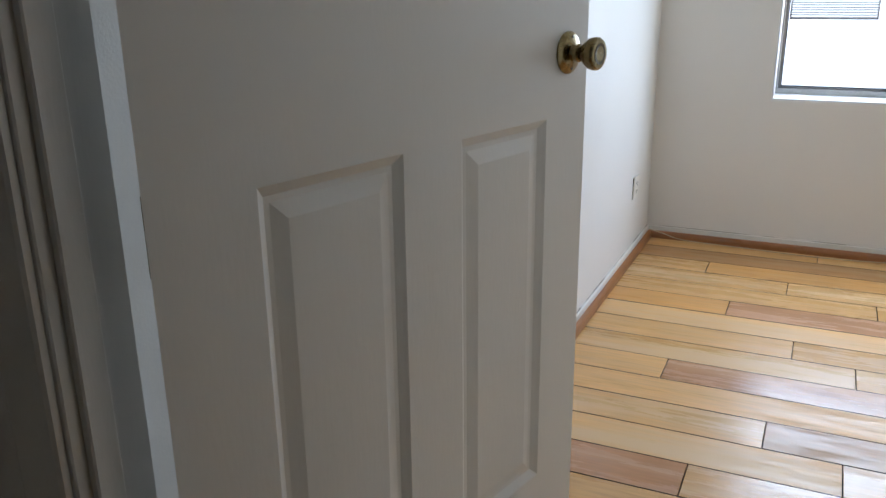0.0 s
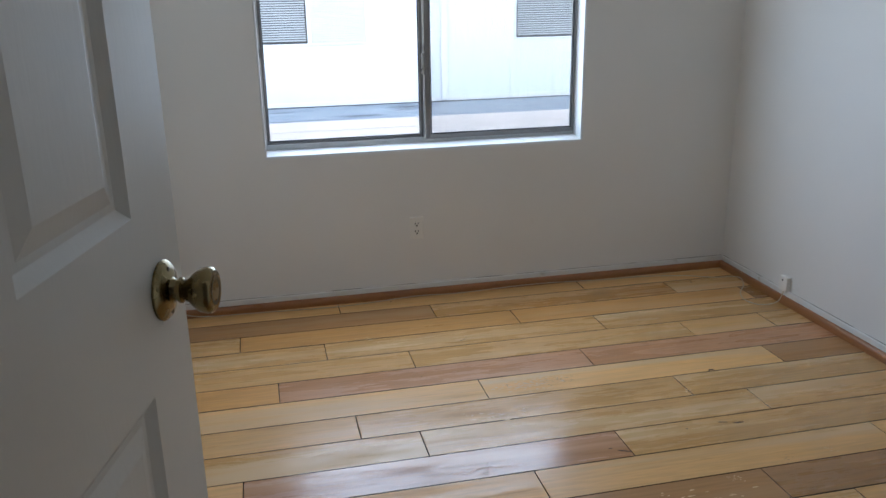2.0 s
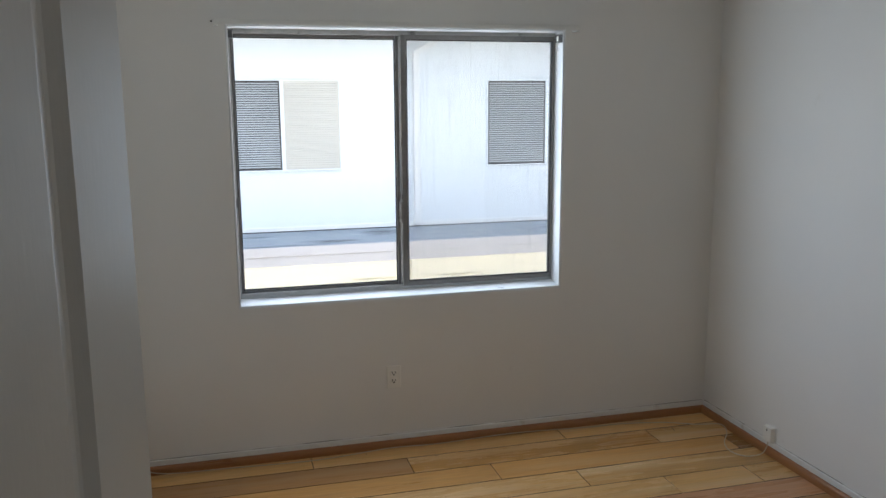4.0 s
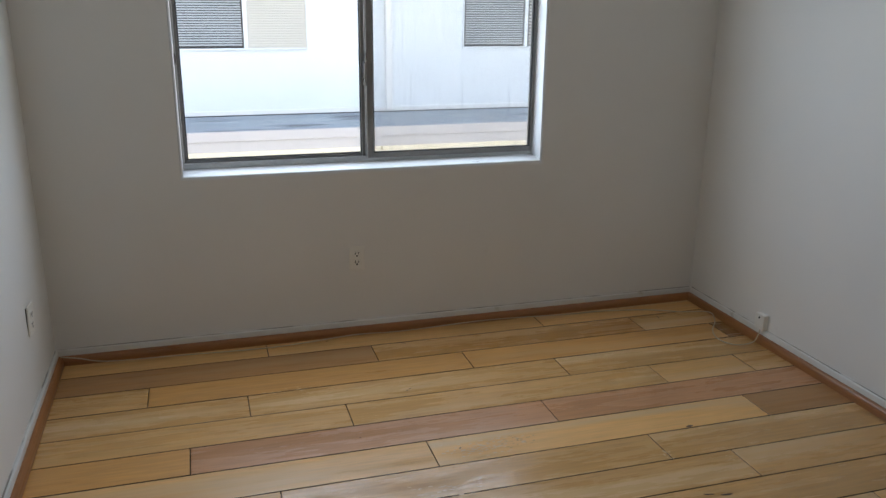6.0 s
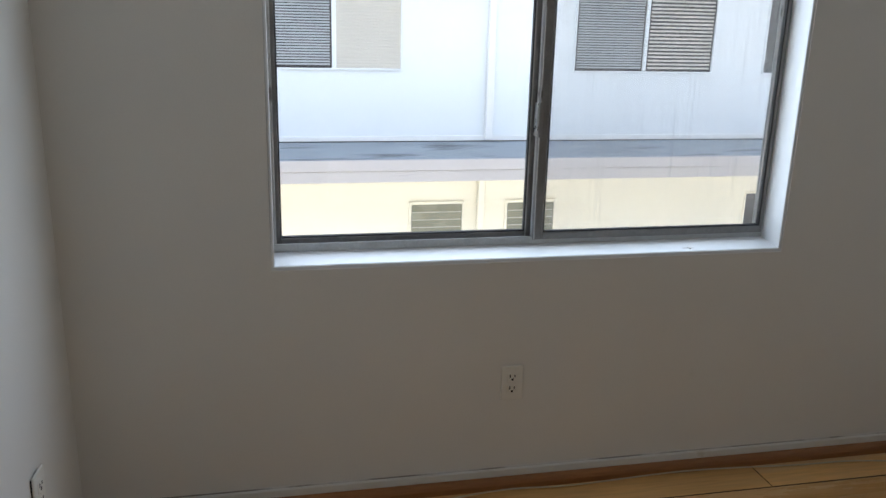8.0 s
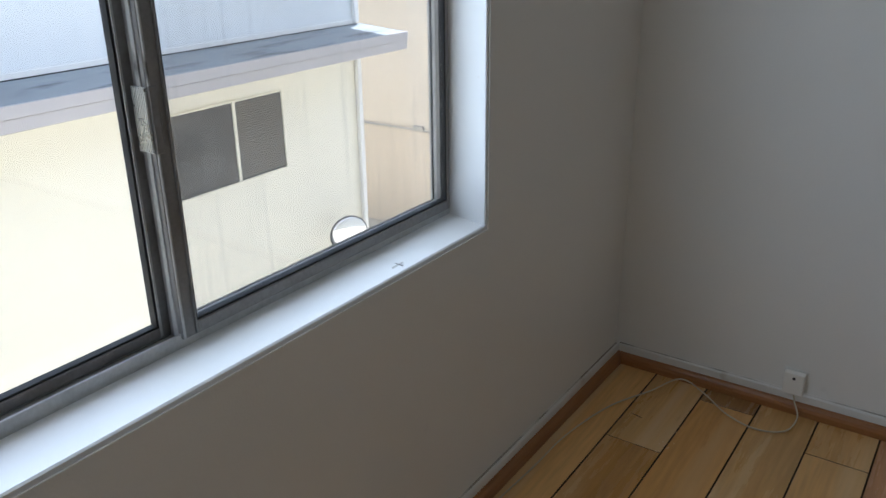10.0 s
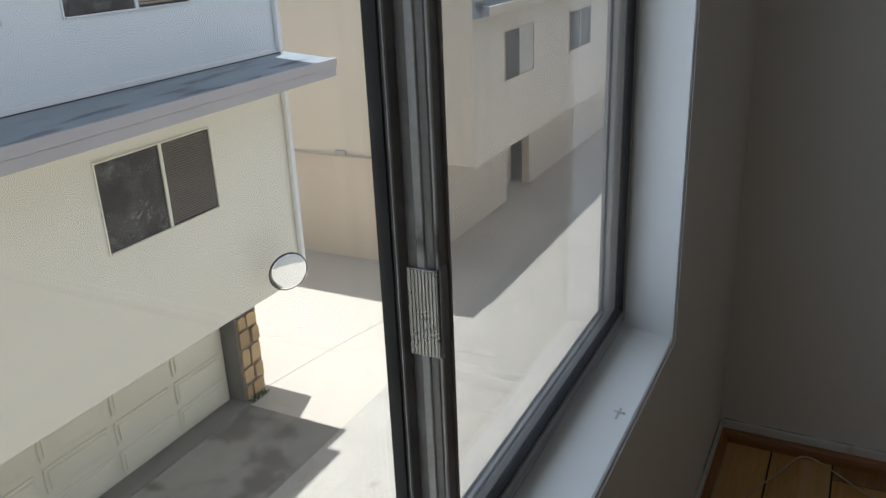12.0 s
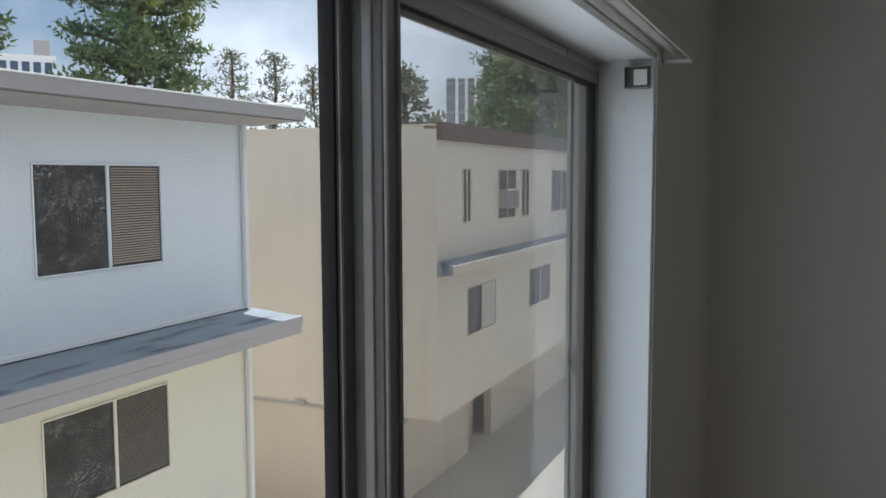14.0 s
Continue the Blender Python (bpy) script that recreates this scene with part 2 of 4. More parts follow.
M_GASKET = mat("black_gasket", (0.025, 0.025, 0.025), 0.6, vary=0.2, scale=30)
M_PLATE = mat("ivory_plastic", (0.86, 0.83, 0.76), 0.35, vary=0.02)
M_SLOT = mat("slot_black", (0.02, 0.018, 0.016), 0.5)
M_CABLE = mat("cream_cable", (0.54, 0.46, 0.32), 0.5, vary=0.08, scale=20)
M_GAP = mat("dirty_seam", (0.34, 0.31, 0.26), 0.8, vary=0.3, scale=4, stain=(0.7, 0.67, 0.62), stain_scale=6, stain_from=0.45)
M_SUB = mat("subfloor", (0.045, 0.028, 0.016), 0.9, vary=0.2)
M_NET = mat("grey_net", (0.42, 0.42, 0.41), 0.6, vary=0.1)
M_GLASS = glass_mat("window_glass", haze=0.006, streak=0.02)
M_GLASS_DUSTY = glass_mat("dusty_glass", haze=0.034, streak=0.085)
M_NB_UP = mat("white_stucco", (0.785, 0.81, 0.815), 0.85, vary=0.03, scale=0.7, grain=160, bump=0.0003, grain_amount=0.03)
M_NB_LOW = mat("cream_stucco", (0.82, 0.775, 0.655), 0.85, vary=0.03, scale=0.7, grain=160, bump=0.0003, grain_amount=0.03)
# pale grey boards, with some of their shade darkened into the colour
M_LEDGE_FASCIA = mat("pale_grey_paint", (0.46, 0.43, 0.42), 0.6, vary=0.05, scale=2)
M_NB_TRIM = mat("white_trim", (0.80, 0.79, 0.76), 0.5, vary=0.03)
M_FASCIA = mat("grey_fascia", (0.37, 0.345, 0.325), 0.6, vary=0.06, scale=2)
M_LEDGE = mat("roofing_sheet", (0.265, 0.30, 0.33), 0.7, vary=0.2, scale=2.5, grain=90, bump=0.002, grain_amount=0.1, stain=(0.075, 0.085, 0.10), stain_scale=1.9, stain_from=0.56, stretch=(0.55, 2.4, 1))
M_BEIGE = mat("beige_stucco", (0.73, 0.65, 0.535), 0.9, vary=0.04, scale=0.6, grain=70, bump=0.002, grain_amount=0.03)
M_BEIGE_LOW = mat("beige_base", (0.69, 0.60, 0.48), 0.9, vary=0.05, scale=0.8, grain=70, bump=0.002, grain_amount=0.03)
M_BROWN = mat("brown_fascia", (0.13, 0.08, 0.06), 0.7, vary=0.1)
M_CONC = mat("concrete", (0.53, 0.49, 0.42), 0.9, vary=0.10, scale=0.35, grain=30, bump=0.002, grain_amount=0.08, stain=(0.42, 0.385, 0.33), stain_scale=1.6, stain_from=0.66)
M_CONC_GREY = mat("grey_concrete", (0.46, 0.44, 0.39), 0.9, vary=0.08, scale=1.2, grain=40, bump=0.003, grain_amount=0.12, stain=(0.36, 0.335, 0.285), stain_scale=3.5, stain_from=0.62)
M_PANE_DARK = mat("dark_pane", (0.055, 0.050, 0.045), 0.45, vary=0.3, scale=4, grain=60, grain_amount=0.3, spec=0.25, stain=(0.15, 0.14, 0.13), stain_scale=13, stain_from=0.58)
M_SCREEN = screen_mat("sun_screen", (0.050, 0.044, 0.038), (0.42, 0.41, 0.39), 0.85)
M_BLIND_GREY = mat("grey_blind", (0.42, 0.435, 0.43), 0.6, vary=0.08)
M_BLIND_DARK = mat("dark_blind", (0.20, 0.165, 0.125), 0.6, vary=0.15)
M_BLIND = mat("pale_blind", (0.62, 0.58, 0.50), 0.6, vary=0.05)
M_BLIND_TAN = mat("tan_blind", (0.40, 0.32, 0.235), 0.6, vary=0.08)
M_STONE = [mat("tan_stone", (0.50, 0.36, 0.20), 0.85, vary=0.15, scale=3, grain=40, bump=0.004, grain_amount=0.1, random_tint=0.2)]
M_SOFFIT_DARK = mat("grey_render", (0.22, 0.21, 0.19), 0.9, vary=0.1, grain=60, bump=0.002)
M_MIRROR = mat("convex_mirror", (0.92, 0.92, 0.92), 0.03, metal=1.0, vary=0.01, rough_vary=0.01)
M_BLACK = mat("black_rubber", (0.03, 0.03, 0.03), 0.6)
M_BARK = mat("bark", (0.11, 0.075, 0.05), 0.95, vary=0.25, scale=3, grain=15, bump=0.02)
# the yellow-green patches paint sunlit clumps into the needle colour
M_LEAF = mat("pine_needles", (0.105, 0.16, 0.07), 0.75, vary=0.35, scale=0.9, random_tint=0.2, stain=(0.26, 0.31, 0.09), stain_scale=0.5, stain_from=0.55)
# grey-green needles, their colour lightened to imitate haze over distance
M_LEAF_GREY = mat("grey_pine_needles", (0.21, 0.235, 0.17), 0.8, vary=0.3, scale=0.9, random_tint=0.2)
M_SIGN = mat("sign_white", (0.8, 0.79, 0.77), 0.4, vary=0.03)
M_SIGN_RED = mat("sign_red", (0.6, 0.05, 0.05), 0.45, vary=0.06)
M_GALV = mat("galvanised_pipe", (0.48, 0.46, 0.43), 0.5, metal=0.4, vary=0.1, scale=5)
M_TOWER = mat("tower_white", (0.78, 0.79, 0.80), 0.7, vary=0.03)
M_TOWER_GLASS = mat("tower_glass", (0.06, 0.10, 0.16), 0.1, vary=0.1)
M_TOWER_GREY = mat("tower_grey", (0.20, 0.24, 0.27), 0.25, vary=0.1)


# ---- building blocks ----
def box(bm, lo, hi, bevel=0.0, segments=1):
    """A box between two corners, with its edges rounded off."""
    lo, hi = Vector(lo), Vector(hi)
    got = bmesh.ops.create_cube(bm, size=1.0, matrix=Matrix.Translation((lo + hi) / 2) @ Matrix.Diagonal((*(hi - lo), 1)))
    if bevel:
        edges = list({e for v in got["verts"] for e in v.link_edges})
        bmesh.ops.bevel(bm, geom=edges, offset=bevel, segments=segments, affect="EDGES", profile=0.5)
    return bm


def boxes(*some, bevel=0.0):
    bm = bmesh.new()
    for lo, hi in some:
        box(bm, lo, hi, bevel)
    return bm


def lathe(profile, steps=32):
    """A body of revolution about z from (radius, height) pairs."""
    bm = bmesh.new()
    rings = []
    for r, h in profile:
        rings.append([bm.verts.new((r * math.cos(a), r * math.sin(a), h)) for a in (2 * math.pi * k / steps for k in range(steps))])
    for a, b in zip(rings, rings[1:]):
        for k in range(steps):
            bm.faces.new((a[k], a[(k + 1) % steps], b[(k + 1) % steps], b[k]))
    bm.faces.new(list(reversed(rings[0])))
    bm.faces.new(rings[-1])
    return bm


def prism(outline, axis, low, high):
    """A flat outline of 2D points drawn out along an axis: 'x' takes (y, z), 'y' takes (x, z), 'z' takes (x, y)."""
    bm = bmesh.new()

    def at(p, v):
        return {"x": (v, p[0], p[1]), "y": (p[0], v, p[1]), "z": (p[0], p[1], v)}[axis]

    a = [bm.verts.new(at(p, low)) for p in outline]
    b = [bm.verts.new(at(p, high)) for p in outline]
    bm.faces.new(a)
    bm.faces.new(list(reversed(b)))
    for k in range(len(a)):
        bm.faces.new((a[k], b[k], b[(k + 1) % len(a)], a[(k + 1) % len(a)]))
    bmesh.ops.recalc_face_normals(bm, faces=bm.faces)
    return bm


def tube(points, radius, sides=8, closed=False):
    """A round cord through a row of points."""
    bm = bmesh.new()
    pts = [Vector(p) for p in points]
    rings = []
    for k, p in enumerate(pts):
        way = (pts[min(k + 1, len(pts) - 1)] - pts[max(k - 1, 0)]).normalized()
        side = way.cross(Vector((0, 0, 1)))
        side = side.normalized() if side.length > 1e-3 else Vector((1, 0, 0))
        up = side.cross(way)
        r = radius[k] if isinstance(radius, (list, tuple)) else radius
        rings.append([bm.verts.new(p + r * (math.cos(a) * side + math.sin(a) * up)) for a in (2 * math.pi * s / sides for s in range(sides))])
    for a, b in zip(rings, rings[1:]):
        for s in range(sides):
            bm.faces.new((a[s], a[(s + 1) % sides], b[(s + 1) % sides], b[s]))
    bm.faces.new(list(reversed(rings[0])))
    bm.faces.new(rings[-1])
    bmesh.ops.recalc_face_normals(bm, faces=bm.faces)
    return bm


def mesh_of(bm, name, material, smooth=False):
    me = bpy.data.meshes.new(name)
    bm.to_mesh(me)
    bm.free()
    me.materials.append(material)
    if smooth:
        for p in me.polygons:
            p.use_smooth = True
        me.set_sharp_from_angle(angle=radians(40))
    return me


def part(name, bm, material, parent, label="", smooth=False, m=None):
    ob = new(name, mesh_of(bm, name, material, smooth))
    ob.parent = parent
    if m is not None:
        ob.matrix_basis = m
    return tagged(ob, label)


def thing(name, bm, material, label, category, group="", smooth=False, kind=""):
    return tagged(new(name, mesh_of(bm, name, material, smooth)), label, category, group, kind)


def empty(name, label, category, group="", m=None):
    ob = tagged(new(name), label, category, group)
    if m is not None:
        ob.matrix_basis = m
    return ob


def structure(name, bm, material, label, category=""):
    return thing(name, bm, material, label, category or name.split("_")[0], kind="structure")


# ---- the room ----
LEFT, BACK, TOP = -2.99, -3.70, 2.44
WX0, WX1, WZ0, WZ1 = -2.440, -0.857, 0.745, 2.012
OUT = 0.155         # outer face of the window wall
DX0, DX1, DZ = -2.846, -1.98, 2.08

structure("wall_north", boxes(((LEFT - 0.12, 0, -4.8), (WX0, OUT, TOP)), ((WX1, 0, -4.8), (0.12, OUT, TOP)), ((WX0, 0, -4.8), (WX1, OUT, WZ0)), ((WX0, 0, WZ1), (WX1, OUT, TOP))),
          M_WALL, "off-white painted wall around the sliding window")
structure("wall_east", boxes(((0, -6.4, -0.1), (0.12, 0, TOP))), M_WALL, "off-white painted plain bedroom wall")
structure("wall_west", boxes(((LEFT - 0.12, -6.4, -0.1), (LEFT, 0, TOP))), M_WALL, "off-white painted wall with power outlets")
structure("wall_south", boxes(((LEFT, BACK - 0.10, 0), (DX0 - 0.012, BACK, TOP)), ((DX1 + 0.012, BACK - 0.10, 0), (0, BACK, TOP)), ((DX0 - 0.012, BACK - 0.10, DZ), (DX1 + 0.012, BACK, TOP))),
          M_WALL, "off-white painted wall with the doorway")
structure("wall_hall", boxes(((LEFT, -6.4, 0), (0, -6.3, TOP))), M_WALL, "plain off-white wall closing the hall")
structure("ceiling", boxes(((LEFT - 0.12, -6.4, TOP), (0.12, OUT, TOP + 0.15))), M_CEIL, "plain white painted ceiling")
floor = structure("floor", boxes(((LEFT - 0.12, -6.4, -0.12), (0.12, 0, -0.012))), M_SUB, "maple plank floor with brown and reddish boards, worn")
structure("eave", boxes(((-14, 0.0, TOP + 0.15), (14, 0.75, TOP + 0.3))), M_NB_TRIM, "white painted eave above the window", "eave")
structure("facade_own", boxes(((-14, 0.02, -4.8), (LEFT - 0.12, OUT, TOP + 0.15)), ((0.12, 0.02, -4.8), (14, OUT, TOP + 0.15))), M_NB_UP, "white stucco outer wall of the home", "facade")

# baseboards with wooden quarter-round in front
BASE_Z = 0.062
structure("baseboard", boxes(((LEFT + 0.0, -0.012, -0.012), (0, 0.0, BASE_Z)), bevel=0.003), M_TRIM, "worn white painted low baseboard with scuffs")
structure("baseboard", boxes(((-0.012, BACK, -0.012), (0.0, -0.012, BASE_Z)), bevel=0.003), M_TRIM, "worn white painted low baseboard with scuffs")
structure("baseboard", boxes(((LEFT, BACK, -0.012), (LEFT + 0.012, -0.012, BASE_Z)), bevel=0.003), M_TRIM, "worn white painted low baseboard with scuffs")


structure("trim", boxes(((LEFT + 0.012, -0.0045, BASE_Z - 0.001), (-0.012, 0.0, BASE_Z + 0.0022))), M_GAP, "dark dirty seam above the baseboard")
structure("trim", boxes(((-0.0045, BACK, BASE_Z - 0.001), (0.0, -0.012, BASE_Z + 0.0022))), M_GAP, "dark dirty seam above the baseboard")


structure("trim", boxes(((LEFT, BACK, BASE_Z - 0.001), (LEFT + 0.0045, -0.012, BASE_Z + 0.0030))), M_GAP, "dark dirty seam above the baseboard")


QR = [(0, 0.0), (-0.02, 0.0), (-0.0195, 0.018), (-0.016, 0.028), (-0.01, 0.035), (0, 0.037)]
structure("trim", prism([(-0.012 + a, b) for a, b in QR], "x", LEFT + 0.012, -0.012), M_SHOE, "reddish-brown wooden shoe moulding along the floor")
structure("trim", prism([(-0.012 + a, b) for a, b in QR], "y", BACK, -0.012), M_SHOE, "reddish-brown wooden shoe moulding along the floor")
structure("trim", prism([(LEFT + 0.012 - a, b) for a, b in QR], "y", BACK, -0.012), M_SHOE, "reddish-brown wooden shoe moulding along the floor")

# ---- window ----
window = tagged(new("window_1"), "two-pane sliding aluminium window with white painted reveal", "window", kind="structure")
part("window_sill", prism([(0.003, WZ0 - 0.001), (0.003, WZ0 + 0.009), (0.006, WZ0 + 0.012), (0.106, WZ0 + 0.024), (0.106, WZ0 - 0.001)], "x", WX0, WX1), M_SILL, window, "white painted sill with small chips")
part("chip", boxes(((-1.185, 0.026, WZ0 + 0.0143), (-1.150, 0.030, WZ0 + 0.0152)), ((-1.165, 0.018, WZ0 + 0.0133), (-1.161, 0.036, WZ0 + 0.0159))), M_GALV, window, "small grey scratch in the paint")
for x in (WX0, WX1 - 0.010):
    part("reveal", boxes(((x, 0.003, WZ0 + 0.010), (x + 0.010, 0.106, WZ1)), bevel=0.002), M_SILL, window, "white painted reveal")
part("reveal", boxes(((WX0 + 0.010, 0.003, WZ1 - 0.010), (WX1 - 0.010, 0.106, WZ1)), bevel=0.002), M_SILL, window, "white painted reveal")
FZ0, FZ1 = WZ0 + 0.022, WZ1 - 0.010
FX0, FX1 = WX0 + 0.008, WX1 - 0.008
part("window_frame", boxes(
    ((FX0, 0.104, FZ0), (FX1, 0.152, FZ0 + 0.014)), ((FX0, 0.102, FZ0), (FX1, 0.107, FZ0 + 0.026)), ((FX0, 0.136, FZ0 + 0.014), (FX1, 0.139, FZ0 + 0.022)), ((FX0, 0.149, FZ0 + 0.014), (FX1, 0.152, FZ0 + 0.030)),
    ((FX0, 0.102, FZ1 - 0.020), (FX1, 0.152, FZ1)), ((FX0, 0.102, FZ0 + 0.026), (FX0 + 0.010, 0.152, FZ1 - 0.020)), ((FX1 - 0.010, 0.102, FZ0 + 0.026), (FX1, 0.152, FZ1 - 0.020)), bevel=0.001), M_ALU, window, "weathered aluminium outer frame with tracks")
part("track_dirt", boxes(((FX0 + 0.01, 0.108, FZ0 + 0.0142), (FX1 - 0.01, 0.135, FZ0 + 0.0150))), M_SOFFIT_DARK, window, "black dirt in the lower track")


def sash(name, x0, x1, y, z0, z1, left, right, rail, glass, deep=0.022):
    """One aluminium sash with stepped stiles and rails, black gaskets and a pane."""
    s = part(name, boxes(
        ((x0, y, z0), (x0 + left, y + deep, z1)), ((x1 - right, y, z0), (x1, y + deep, z1)),
        ((x0 + left, y, z0), (x1 - right, y + deep, z0 + rail)), ((x0 + left, y, z1 - rail), (x1 - right, y + deep, z1)), bevel=0.0015), M_SASH, window)
    gx0, gx1, gz0, gz1 = x0 + left, x1 - right, z0 + rail, z1 - rail
    part("gasket", boxes(((gx0, y + 0.003, gz0), (gx0 + 0.004, y + 0.018, gz1)), ((gx1 - 0.004, y + 0.003, gz0), (gx1, y + 0.018, gz1)),
                         ((gx0, y + 0.003, gz0), (gx1, y + 0.018, gz0 + 0.004)), ((gx0, y + 0.003, gz1 - 0.004), (gx1, y + 0.018, gz1))), M_GASKET, s, "black glazing gasket")
    pane = part("pane", boxes(((gx0 - 0.003, y + 0.010, gz0 - 0.003), (gx1 + 0.003, y + 0.014, gz1 + 0.003))), glass, s, "clear glass")
    pane.visible_shadow = False
    return s


M_SASH = mat("dark_aluminium", (0.28, 0.27, 0.26), 0.42, metal=0.3, vary=0.15, scale=14, grain=140, grain_amount=0.10, stain=(0.34, 0.33, 0.32), stain_scale=22, stain_from=0.62)
SX = -1.652
fixed = sash("fixed_sash", FX0 + 0.008, SX + 0.014, 0.134, FZ0 + 0.016, FZ1 - 0.016, 0.014, 0.029, 0.018, M_GLASS, 0.013)
part("stile_groove", boxes(((SX - 0.016, 0.1325, FZ0 + 0.02), (SX - 0.012, 0.134, FZ1 - 0.02))), M_ALU, fixed)
slider = sash("sliding_sash", SX, FX1 - 0.006, 0.098, FZ0 + 0.016, FZ1 - 0.016, 0.032, 0.009, 0.022, M_GLASS_DUSTY, 0.032)
for dx, wide, mt in ((0.001, 0.004, M_ALU), (0.026, 0.004, M_SASH)):
    part("stile_ridge", boxes(((SX + dx, 0.0945, FZ0 + 0.018), (SX + dx + wide, 0.0985, FZ1 - 0.018)), bevel=0.001), mt, slider)
part("side_ridge", boxes(((SX - 0.0025, 0.108, FZ0 + 0.018), (SX + 0.0005, 0.118, FZ1 - 0.018)), bevel=0.001), M_ALU, slider)
pull = part("pull_handle", boxes(((SX - 0.003, 0.090, 1.098), (SX + 0.012, 0.0943, 1.200)), bevel=0.0015), M_SASH, slider, "dark aluminium finger pull")
grip = boxes(((SX - 0.006, 0.094, 1.100), (SX - 0.0028, 0.128, 1.198)))
for k in range(8):
    box(grip, (SX - 0.0074, 0.0955 + k * 0.0040, 1.101), (SX - 0.0058, 0.0976 + k * 0.0040, 1.197))
part("grip_plate", grip, M_ALU_LIGHT, pull, "ribbed pale aluminium grip plate")
# insect screen outside the sliding half: a frame with a fine woven net
NX_A, NX_B, NZ_A, NZ_B = SX + 0.016, FX1 - 0.004, FZ0 + 0.012, FZ1 - 0.012
screen = part("insect_screen", boxes(((NX_A, 0.140, NZ_A), (NX_A + 0.012, 0.146, NZ_B)), ((NX_B - 0.006, 0.140, NZ_A), (NX_B, 0.146, NZ_B)),
                                     ((NX_A, 0.140, NZ_A), (NX_B, 0.146, NZ_A + 0.016)), ((NX_A, 0.140, NZ_B - 0.016), (NX_B, 0.146, NZ_B))), M_ALU, window, "grey framed insect screen")
net_v, net_f = [], []
for along, lo, hi, a, b in (("x", NX_A, NX_B, NZ_A, NZ_B), ("z", NZ_A, NZ_B, NX_A, NX_B)):
    for k in range(int((hi - lo) / 0.0016)):
        p = lo + k * 0.0016
        n = len(net_v)
        net_v += [(p, 0.143, a), (p + 0.00024, 0.143, a), (p + 0.00024, 0.143, b), (p, 0.143, b)] if along == "x" else [(a, 0.1432, p), (b, 0.1432, p), (b, 0.1432, p + 0.00024), (a, 0.1432, p + 0.00024)]
        net_f.append((n, n + 1, n + 2, n + 3))
net_me = bpy.data.meshes.new("net")
net_me.from_pydata(net_v, [], net_f)
net_me.materials.append(M_NET)
net = tagged(new("net", net_me), "fine grey woven net", kind="stuff")
net.parent = screen

# ---- door ----
door = tagged(new("door_1"), "open off-white four-panel interior door with brass knob", "door", kind="structure")
HINGE = Vector((-2.7795, -3.732, 0.0))
D_YAW = math.degrees(math.atan2(0.96924, 0.2461))
door.matrix_basis = pose(*HINGE, 0, 0, D_YAW)
# local x runs from the hinge to the free edge, local -y faces the hall side
DW, DH, DT = 0.845, 2.06, 0.036
PX = ((0.137, 0.376), (0.499, 0.723))
PZ = ((0.43, 1.087), (1.286, 1.94))


def door_leaf():
    bm = bmesh.new()
    xs = (0, PX[0][0], PX[0][1], PX[1][0], PX[1][1], DW)
    zs = (0.012, PZ[0][0], PZ[0][1], PZ[1][0], PZ[1][1], DH)
    for side in (0.0, DT):
        back = 0.034 if side else 0.0
        grid = {(i, k): bm.verts.new((max(x, back), side, z)) for i, x in enumerate(xs) for k, z in enumerate(zs)}
        inward = 1 if side == 0.0 else -1
        for i in range(5):
            for k in range(5):
                quad = [grid[i, k], grid[i + 1, k], grid[i + 1, k + 1], grid[i, k + 1]]
                if i in (1, 3) and k in (1, 3):
                    ring = quad
                    x0, x1, z0, z1 = xs[i], xs[i + 1], zs[k], zs[k + 1]
                    for off, deep in ((0.006, 0.004), (0.014, 0.009), (0.022, 0.009), (0.044, 0.003)):
                        nxt = [bm.verts.new((x, side + inward * deep, z)) for x, z in ((x0 + off, z0 + off), (x1 - off, z0 + off), (x1 - off, z1 - off), (x0 + off, z1 - off))]
                        for s in range(4):
                            bm.faces.new((ring[s], ring[(s + 1) % 4], nxt[(s + 1) % 4], nxt[s]))
                        ring = nxt
                    bm.faces.new(ring)
                else:
                    bm.faces.new(quad)
    bmesh.ops.remove_doubles(bm, verts=bm.verts, dist=1e-5)
    rim = [(0, 0.012), (DW, 0.012), (DW, DH), (0, DH)]
    for a, b in zip(rim, rim[1:] + rim[:1]):
        v = [bm.verts.new((a[0], 0, a[1])), bm.verts.new((b[0], 0, b[1])), bm.verts.new((max(b[0], 0.034), DT, b[1])), bm.verts.new((max(a[0], 0.034), DT, a[1]))]
        bm.faces.new(v)
    bmesh.ops.recalc_face_normals(bm, faces=bm.faces)
    return bm


part("door_leaf", door_leaf(), M_DOOR, door)
KNOB = ((0.034, 0), (0.0345, 0.003), (0.031, 0.007), (0.022, 0.010), (0.0145, 0.012), (0.0120, 0.016), (0.0120, 0.019), (0.0145, 0.020), (0.0145, 0.023), (0.0120, 0.025),
        (0.0135, 0.030), (0.0195, 0.036), (0.0245, 0.043), (0.0262, 0.051), (0.0255, 0.056), (0.0225, 0.059), (0.0160, 0.0595))
KX, KZ = 0.781, 1.188
